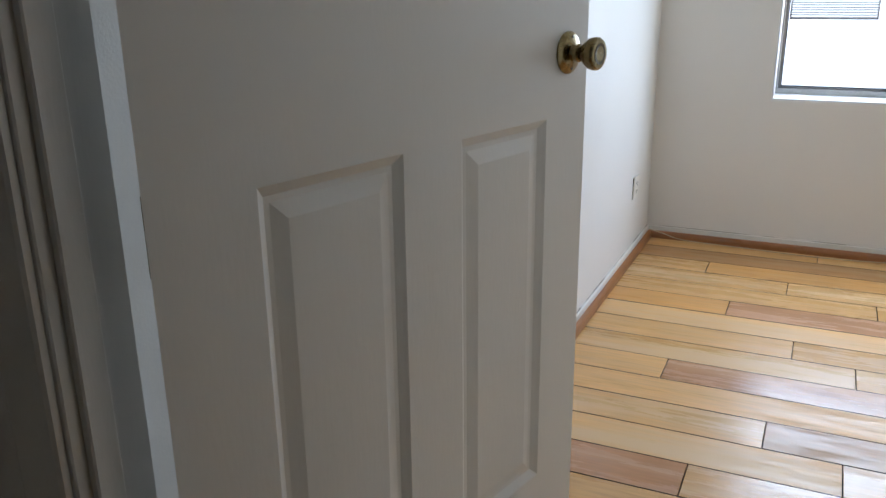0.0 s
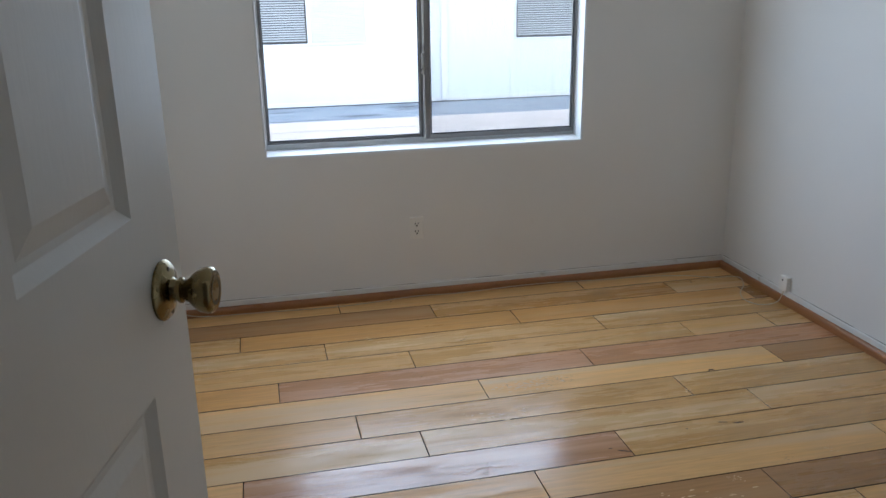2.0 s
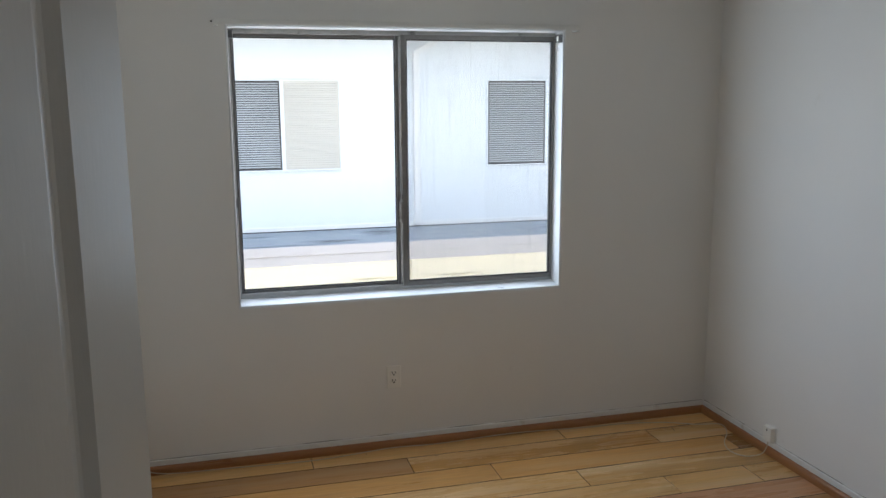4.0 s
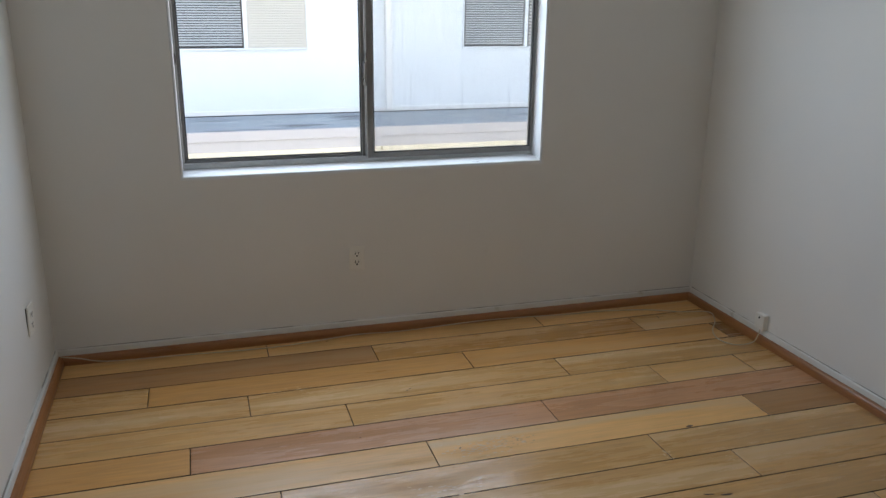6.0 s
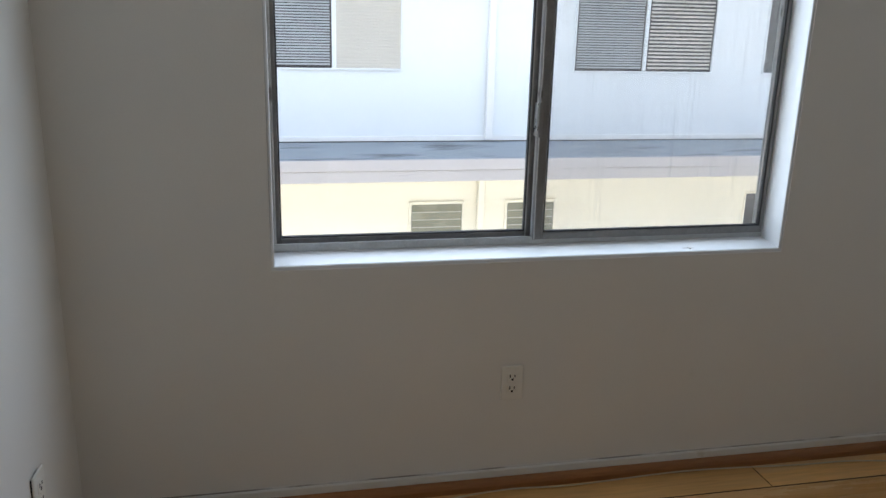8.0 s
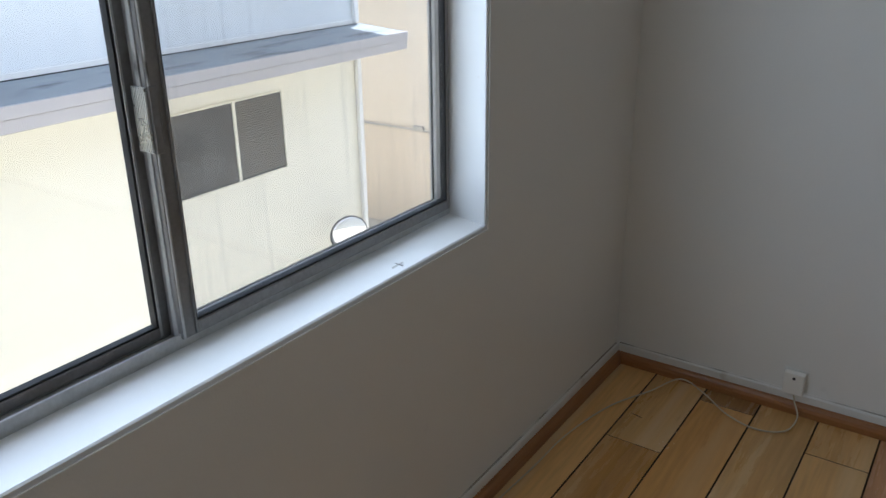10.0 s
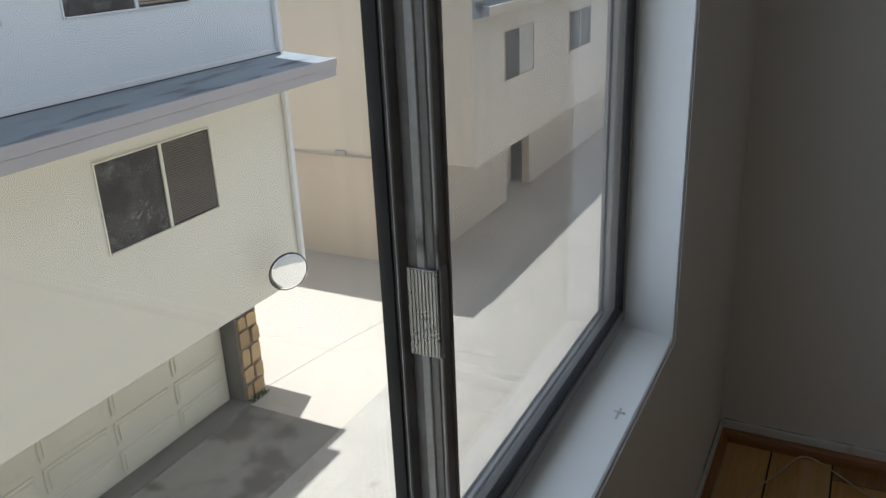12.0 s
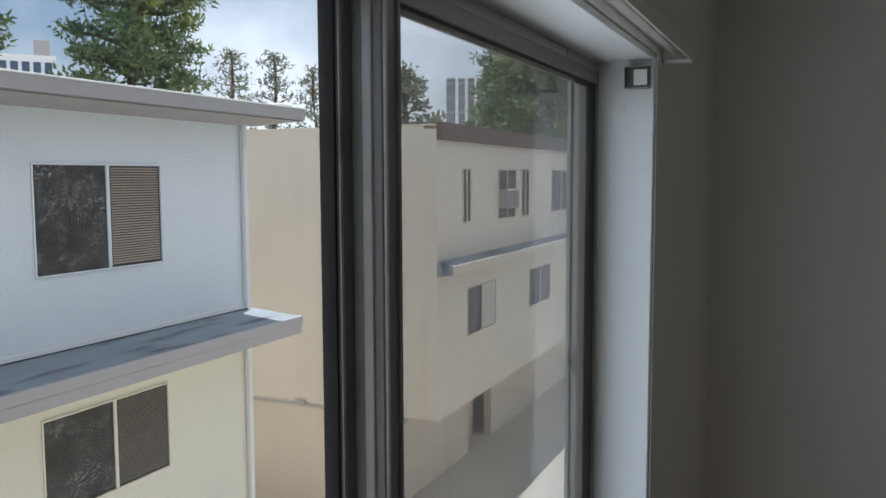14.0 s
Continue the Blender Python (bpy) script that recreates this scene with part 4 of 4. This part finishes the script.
part("rim", lathe([(0.255, 0.0), (0.272, 0.0), (0.275, -0.012), (0.272, -0.026), (0.258, -0.028)], 48), M_BLACK, mir, "black rim", smooth=True)
part("back", lathe([(0.255, -0.01), (0.20, 0.05), (0.05, 0.075)], 32), M_NB_TRIM, mir, smooth=True)
part("arm", tube(((0, 0, 0.07), (0.0, -0.04, 0.20), (0.0, -0.10, 0.34)), 0.016), M_GALV, mir)

# ---- second building across the driveway's end ----
BX, BY = 10.90, 5.88
bb = empty("apartment_building", "beige stucco apartment block with brown parapet and overhanging storeys", "building")
part("wall", boxes(((BX, BY, -2.61), (34, BY + 0.25, 2.66)), ((BX, BY + 0.25, -2.61), (BX + 0.25, 30, 2.72)), ((BX + 0.25, BY + 0.25, -2.61), (34, 30, -2.4))), M_BEIGE, bb, "beige stucco wall")
part("base_wall", boxes(((BX, 7.0, GZ), (BX + 0.5, 30, -2.61)), ((BX + 0.5, 7.2, GZ), (15.5, 7.4, -2.61)), ((17.0, 7.2, GZ), (34, 7.4, -2.61)), ((15.5, 7.7, GZ), (17.0, 7.9, -2.61))), M_BEIGE_LOW, bb, "tan stucco ground storey")
part("parapet", boxes(((BX, BY - 0.10, 2.47), (34, BY - 0.0, 2.74)), ((BX - 0.01, BY - 0.10, 2.74), (34, 7.5, 2.78)), bevel=0.006), M_BROWN, bb, "dark brown parapet")
part("parapet_cap", boxes(((BX - 0.02, BY + 0.0, 2.72), (BX + 0.27, 30, 2.745)), bevel=0.004), M_BEIGE, bb)
part("ledge", prism([(BY, 0.30), (BY - 0.32, 0.23), (BY - 0.32, 0.08), (BY, 0.02)], "x", BX, 34), M_LEDGE, bb, "grey roofed ledge between the storeys")
part("ledge_fascia", boxes(((BX, BY - 0.34, 0.07), (34, BY - 0.32, 0.235)), bevel=0.004), M_BEIGE_LOW, bb)
part("conduit", tube(((BX - 0.03, 24, -2.66), (BX - 0.03, 7.62, -2.615)), 0.022, 8), M_GALV, bb, "horizontal grey conduit")
part("conduit", tube(((BX - 0.03, 7.58, -2.60), (BX - 0.03, 7.58, -4.3), (BX - 0.03, 7.5, -4.62), (BX - 0.03, 7.42, -4.72)), 0.03, 8), M_GALV, bb, "vertical conduit")
part("conduit_clamp", boxes(((BX - 0.07, 8.70, -2.62), (BX, 8.95, -2.52)), bevel=0.01), M_GALV, bb)
part("meter_box", boxes(((BX - 0.18, 7.55, -2.53), (BX, 7.93, -1.93)), bevel=0.012), M_BEIGE, bb, "beige electrical box")
part("expansion_joint", boxes(((BX - 0.006, 7.02, -2.61), (BX, 7.05, 2.70))), M_BEIGE_LOW, bb)
slider_window(bb, 12.08, 12.44, 0.955, 1.95, BY, "dark", "dark", paint=M_BEIGE_LOW)
wac = slider_window(bb, 14.00, 15.05, 0.94, 1.95, BY, "dark", "blind", paint=M_BEIGE_LOW)
part("air_conditioner", boxes(((13.98, BY - 0.25, 1.14), (14.62, BY - 0.01, 1.55)), bevel=0.02), M_FASCIA, wac, "beige window air conditioner")
part("grille", boxes(*[((14.02, BY - 0.255, 1.18 + 0.04 * k), (14.58, BY - 0.248, 1.20 + 0.04 * k)) for k in range(9)]), M_SOFFIT_DARK, wac, "dark air conditioner grille")
slider_window(bb, 15.50, 15.96, 0.93, 1.97, BY, "dark", "dark", paint=M_BEIGE_LOW)
slider_window(bb, 17.78, 19.5, 0.94, 1.97, BY, "dark", "dark", paint=M_BEIGE_LOW)
slider_window(bb, 12.30, 13.82, -1.27, -0.36, BY, "dark", "pale", paint=M_BEIGE_LOW)
slider_window(bb, 16.10, 17.70, -1.25, -0.38, BY, "dark", "dark", paint=M_BEIGE_LOW)
slider_window(bb, 20.9, 22.3, 0.955, 1.95, BY, "dark", "dark", paint=M_BEIGE_LOW)
slider_window(bb, 20.9, 22.3, -1.27, -0.36, BY, "dark", "dark", paint=M_BEIGE_LOW)
part("spotlight", lathe(((0.03, 0), (0.05, 0.05), (0.09, 0.13)), 16), M_FASCIA, bb, "small floodlight", smooth=True, m=pose(BX + 0.25, 6.75, -2.66, 130, 0, -30))

sign = empty("warning_sign", "white sign with red lettering fixed to the beige wall", "sign", m=pose(BX - 0.012, 7.53, -3.19))
part("board", box(bmesh.new(), (0.0, -0.48, 0.0), (0.010, 0.0, 0.41), 0.003), M_SIGN, sign)
part("red_band", boxes(((-0.003, -0.45, 0.14), (0.0, -0.03, 0.33))), M_SIGN_RED, sign, "red band")


def lettering(text, size, m, material, parent):
    cu = bpy.data.curves.new("lettering", "FONT")
    cu.body, cu.size, cu.align_x, cu.align_y, cu.extrude = text, size, "CENTER", "CENTER", 0.002
    cu.materials.append(material)
    ob = new("lettering", cu)
    ob.parent, ob.matrix_basis = parent, m
    return ob


lettering("CLOSED TO", 0.078, pose(-0.005, -0.24, 0.28, 90, 0, -90), M_SIGN, sign)
lettering("THE PUBLIC", 0.072, pose(-0.005, -0.24, 0.19, 90, 0, -90), M_SIGN, sign)
for zz in (0.375, 0.105, 0.075, 0.045):
    part("text_bar", boxes(((-0.002, -0.40, zz - 0.009), (0.001, -0.08, zz + 0.009))), M_SIGN_RED, sign)


# ---- trees and far tower ----
def pine(name, at, height, spread, crown_from, leaf, count, seed, label, leaf_size=0.30, clump=0.9, limbs=16):
    """A pine: a tapering, slightly bent trunk, limbs and a ragged crown of needle tufts with gaps."""
    rg = random.Random(seed)
    tree = empty(name, label, "tree", "trees behind the roofs", pose(*at))
    bend = [Vector((rg.uniform(-0.02, 0.02) * height * k / 8, rg.uniform(-0.02, 0.02) * height * k / 8, height * k / 8)) for k in range(9)]
    part("trunk", tube(bend, [0.028 * height * (1 - 0.105 * k) for k in range(9)], 10), M_BARK, tree, smooth=True)
    tufts, limb_bm = [], bmesh.new()
    for k in range(limbs):
        u = crown_from + (1 - crown_from) * (k + rg.random() * 0.7) / limbs
        base = Vector((bend[min(int(u * 8), 7)])).lerp(bend[min(int(u * 8) + 1, 8)], u * 8 % 1)
        ang = k * 2.4 + rg.uniform(-0.5, 0.5)
        shape = math.sin(math.pi * min(max((u - crown_from) / (1 - crown_from), 0.0) * 0.80 + 0.22, 1.0)) ** 0.7
        reach = spread * shape * rg.uniform(0.55, 1.05) + 0.15
        tip = base + Vector((math.cos(ang) * reach, math.sin(ang) * reach, reach * rg.uniform(0.05, 0.45)))
        mid = base.lerp(tip, 0.55) + Vector((0, 0, reach * rg.uniform(-0.10, 0.06)))
        one = tube((base, mid, tip), (0.010 * height * (1 - u * 0.8), 0.006 * height * (1 - u * 0.8), 0.02), 6)
        tmp = bpy.data.meshes.new("limb_shape")
        one.to_mesh(tmp)
        one.free()
        limb_bm.from_mesh(tmp)
        bpy.data.meshes.remove(tmp)
        for f in (0.45, 0.7, 0.88, 1.0):
            for _ in range(2):
                p = base.lerp(mid, f / 0.55) if f < 0.55 else mid.lerp(tip, (f - 0.55) / 0.45)
                tufts.append((p + Vector((rg.gauss(0, 0.22), rg.gauss(0, 0.22), rg.uniform(0, 0.35))) * clump, clump * rg.uniform(0.45, 1.0)))
    part("limbs", limb_bm, M_BARK, tree)
    verts, faces = [], []
    per = max(count // len(tufts), 4)
    for c, r in tufts:
        for _ in range(per):
            d = Vector((rg.gauss(0, 1), rg.gauss(0, 1), rg.gauss(0, 0.62)))
            d = d.normalized() * (rg.random() ** 0.45)
            p = c + Vector((d.x * r, d.y * r, d.z * r * 0.75))
            way = (d + Vector((rg.gauss(0, 0.5), rg.gauss(0, 0.5), rg.gauss(0.3, 0.5)))).normalized()
            side = way.cross(Vector((rg.gauss(0, 1), rg.gauss(0, 1), rg.gauss(0, 1)))).normalized()
            ln, wd = leaf_size * rg.uniform(0.6, 1.3), leaf_size * rg.uniform(0.14, 0.30)
            n = len(verts)
            verts += [tuple(p - side * wd), tuple(p + way * ln * 0.5 - side * wd * 0.8), tuple(p + way * ln), tuple(p + side * wd)]
            faces.append((n, n + 1, n + 2, n + 3))
    me = bpy.data.meshes.new("crown")
    me.from_pydata(verts, [], faces)
    me.materials.append(leaf)
    crown = new("crown", me)
    crown.parent = tree
    return tree


def on_ray(way, dist):
    """A place on the ground, that far away along a level direction from the window."""
    return (-2.2 + way[0] * dist, -0.25 + way[1] * dist, GZ)


pine("pine_tree", on_ray((0.700, 0.700), 30), 21.0, 2.1, 0.22, M_LEAF, 40000, 3, "large dense dark green pine behind the roof", 0.20, 0.72, 92)
pine("pine_tree", on_ray((0.578, 0.816), 27), 12.8, 1.3, 0.35, M_LEAF, 7000, 5, "dark green pine partly behind the roof", 0.22, 0.6, 24)
pine("pine_tree", on_ray((0.775, 0.620), 44), 13.0, 1.5, 0.3, M_LEAF_GREY, 2600, 8, "thin sparse grey-green pine", 0.20, 0.5, 44)
pine("pine_tree", on_ray((0.804, 0.586), 46), 13.2, 1.5, 0.3, M_LEAF_GREY, 2600, 9, "thin sparse grey-green pine", 0.20, 0.5, 44)
pine("pine_tree", on_ray((0.832, 0.550), 45), 12.2, 1.5, 0.3, M_LEAF_GREY, 2600, 10, "thin sparse grey-green pine", 0.20, 0.5, 44)
pine("pine_tree", on_ray((0.890, 0.450), 32), 10.6, 1.1, 0.5, M_LEAF_GREY, 3000, 12, "slender pine with open crown", 0.24, 0.5, 26)
for w, dd, hh, sd in (((0.9446, 0.328), 36, 12.0, 14), ((0.938, 0.345), 38, 12.4, 15), ((0.953, 0.305), 37, 12.0, 16), ((0.966, 0.262), 38, 11.5, 17)):
    pine("pine_tree", on_ray(w, dd), hh, 2.0, 0.3, M_LEAF, 9000, sd, "dense dark green tree behind the beige block", 0.26, 1.0, 30)

tower = empty("office_tower", "distant white office block with dark vertical windows", "building", m=pose(57.4, 72.6, GZ, 0, 0, -39))
part("wall", boxes(((-12, 0, 0), (2.2, 10, 19.1))), M_TOWER, tower)
part("penthouse", boxes(((0.2, 2, 19.1), (1.7, 8, 20.9))), M_FASCIA, tower, "grey plant room on the roof")
for k in range(9):
    part("window", boxes(((-7.2 + k * 1.04, -0.05, 13.5), (-6.5 + k * 1.04, 0.02, 18.4))), M_TOWER_GLASS, tower, "dark blue window strip")

glass_tower = empty("glass_tower", "distant grey glass tower with pale pilasters behind the pines", "building", m=pose(134.1, 61.1, GZ, 0, 0, -65.8))
part("wall", boxes(((0, 0, 0), (9.0, 8, 24.3))), M_TOWER_GREY, glass_tower, "grey glass wall")
for k in range(5):
    part("pilaster", boxes(((1.6 + k * 1.7, -0.25, 0), (2.15 + k * 1.7, 0.0, 24.3))), M_TOWER, glass_tower, "pale vertical pilaster")
for k in range(9):
    part("floor_band", boxes(((0, -0.08, 2.5 + k * 2.6), (9.0, 0.0, 2.85 + k * 2.6))), M_FASCIA, glass_tower, "grey floor band")

# ---- floor boards ----
M_MAPLE = board_mat("maple", (0.63, 0.36, 0.125), (0.67, 0.445, 0.215))
M_AMBER = board_mat("amber_maple", (0.58, 0.30, 0.085), (0.62, 0.36, 0.14))
M_PINK = board_mat("reddish_maple", (0.51, 0.26, 0.12), (0.57, 0.33, 0.18), 0.20)
M_WALNUT = board_mat("brown_board", (0.37, 0.19, 0.064), (0.43, 0.245, 0.10), 0.22)
M_EDGE = mat("dirty_board_edge", (0.055, 0.032, 0.018), 0.9, vary=0.3, scale=9)
ROW_Y, ROW_W, LONG = -0.160, 0.1685, 1.283
JOINTS = {-1: (-2.143, -0.877), 0: (-1.702, -0.441), 1: (-2.617, -1.337, -0.105), 2: (-2.254, -0.979), 3: (-1.905, -0.626, -0.215), 4: (-2.467, -1.183), 5: (-1.685, -0.409), 6: (-2.20, -0.92),
          7: (-1.992, -0.697), 8: (-2.603, -1.324), 9: (-1.681, -0.42), 10: (-2.247, -0.965)}
TONES = {(0, 0): M_WALNUT, (1, 1): M_AMBER, (1, 2): M_AMBER, (0, 1): M_AMBER, (4, 0): M_AMBER, (12, 0): M_PINK, (1, 3): M_WALNUT, (4, 1): M_PINK, (4, 2): M_PINK, (5, 2): M_WALNUT, (8, 1): M_PINK, (10, 1): M_WALNUT, (10, 2): M_WALNUT}
rng = random.Random(11)
row = -1
while ROW_Y - row * ROW_W > -6.3:
    y1 = min(ROW_Y - row * ROW_W, -0.004)
    y0 = max(ROW_Y - (row + 1) * ROW_W, -6.3)
    cuts = JOINTS.get(row)
    if cuts is None:
        first = LEFT + rng.uniform(0.2, 1.1)
        cuts = [first + k * LONG for k in range(3) if first + k * LONG < -0.1]
    ends = [LEFT + 0.004, *cuts, -0.004]
    for k, (a, b) in enumerate(zip(ends, ends[1:])):
        tone = TONES.get((row, k)) or (M_MAPLE if row <= 10 or rng.random() < 0.8 else rng.choice((M_PINK, M_WALNUT)))
        cx, cy = (a + b) / 2, (y0 + y1) / 2
        hx, hy = (b - a) / 2 - 0.0016, (y1 - y0) / 2 - 0.0016
        bm = bmesh.new()
        low = [bm.verts.new((sx * hx, sy * hy, -0.012)) for sx, sy in ((-1, -1), (1, -1), (1, 1), (-1, 1))]
        mid = [bm.verts.new((sx * hx, sy * hy, -0.0012)) for sx, sy in ((-1, -1), (1, -1), (1, 1), (-1, 1))]
        top = [bm.verts.new((sx * (hx - 0.0010), sy * (hy - 0.0010), 0.0)) for sx, sy in ((-1, -1), (1, -1), (1, 1), (-1, 1))]
        bm.faces.new(top)
        for s in range(4):
            n = (s + 1) % 4
            bm.faces.new((low[s], low[n], mid[n], mid[s])).material_index = 1
            bm.faces.new((mid[s], mid[n], top[n], top[s])).material_index = 1 - s % 2
        ob = new("plank", mesh_of(bm, "plank", tone))
        ob.data.materials.append(M_EDGE)
        ob.parent = floor
        ob.location = (cx, cy, rng.uniform(-0.0004, 0.0004))
    row += 1


def gouge(x, y, long, wide, turn, seed):
    """A shallow dark chip or scratch in a board."""
    rg = random.Random(seed)
    n = 9
    ring = []
    for k in range(n):
        a = 2 * math.pi * k / n
        r = rg.uniform(0.55, 1.0)
        ring.append((math.cos(a) * long * r, math.sin(a) * wide * r))
    ob = part("gouge", prism(ring, "z", 0.0, 0.0006), M_GOUGE, floor, "small dark gouge in a board")
    ob.matrix_basis = pose(x, y, 0.0003, 0, 0, turn)


def scuff(x, y, long, wide, turn, count, seed):
    """A patch of flaked varnish: small pale and brown slivers along the grain."""
    rg = random.Random(seed)
    bm = bmesh.new()
    for _ in range(count):
        cx, cy, a = rg.gauss(0, long * 0.45), rg.gauss(0, wide * 0.45), rg.gauss(0, 0.25)
        lx, ly = 0.004 + long * rg.uniform(0.01, 0.07), 0.0015 + wide * rg.uniform(0.01, 0.06)
        ring = []
        for k in range(6):
            u = 2 * math.pi * k / 6
            r = rg.uniform(0.5, 1.0)
            px, py = math.cos(u) * lx * r, math.sin(u) * ly * r
            ring.append(bm.verts.new((cx + px * math.cos(a) - py * math.sin(a), cy + px * math.sin(a) + py * math.cos(a), rg.uniform(0.0002, 0.0006))))
        bm.faces.new(ring)
    ob = part("scuff", bm, M_SCUFF if seed % 3 else M_FLAKE, floor, "flaked varnish on a board")
    ob.matrix_basis = pose(x, y, 0.0005, 0, 0, turn)


M_SCUFF = mat("bare_wood", (0.72, 0.53, 0.31), 0.6, vary=0.1, scale=30)
M_FLAKE = mat("brown_flake", (0.46, 0.27, 0.11), 0.55, vary=0.15, scale=30)
for k, (x, y, long, wide, turn, count) in enumerate(((-1.505, -1.093, 0.16, 0.055, 0, 46), (-1.52, -1.09, 0.15, 0.05, 3, 40), (-1.38, -1.086, 0.10, 0.04, 0, 24), (-0.927, -1.30, 0.02, 0.06, 0, 14), (-0.717, -1.38, 0.03, 0.03, 20, 12),
                                                      (-0.85, -1.828, 0.03, 0.03, 0, 10), (-1.072, -1.873, 0.035, 0.02, 0, 12), (-0.669, -1.802, 0.025, 0.02, 0, 8), (-2.236, -1.551, 0.03, 0.02, 30, 9), (-1.70, -1.30, 0.20, 0.05, 0, 26),
                                                      (-1.25, -1.95, 0.22, 0.05, 0, 30), (-1.90, -1.62, 0.18, 0.05, 0, 22), (-0.40, -0.33, 0.05, 0.03, 0, 8), (-2.1, -0.50, 0.16, 0.03, 0, 14)), 1):
    scuff(x, y, long, wide, turn, count, k)

M_GOUGE = mat("gouge_dark", (0.05, 0.028, 0.014), 0.8, vary=0.2, scale=30)
for k, (x, y, long, wide, turn) in enumerate(((-0.925, -1.550, 0.022, 0.004, -15), (-0.870, -1.566, 0.030, 0.005, -8), (-1.345, -1.640, 0.026, 0.005, -25), (-1.385, -1.615, 0.012, 0.003, 10), (-0.745, -1.160, 0.020, 0.007, 4),
                                                (-1.655, -0.618, 0.004, 0.003, 0), (-1.640, -0.606, 0.004, 0.003, 30), (-1.625, -0.590, 0.003, 0.002, 60), (-1.559, -0.172, 0.014, 0.003, -40), (-1.880, -0.062, 0.005, 0.004, 0),
                                                (-1.585, -1.080, 0.006, 0.003, 0), (-1.07, -1.56, 0.005, 0.003, 20), (-1.90, -0.92, 0.004, 0.003, 0), (-0.30, -0.20, 0.030, 0.002, 78))):
    gouge(x, y, long, wide, turn, k)
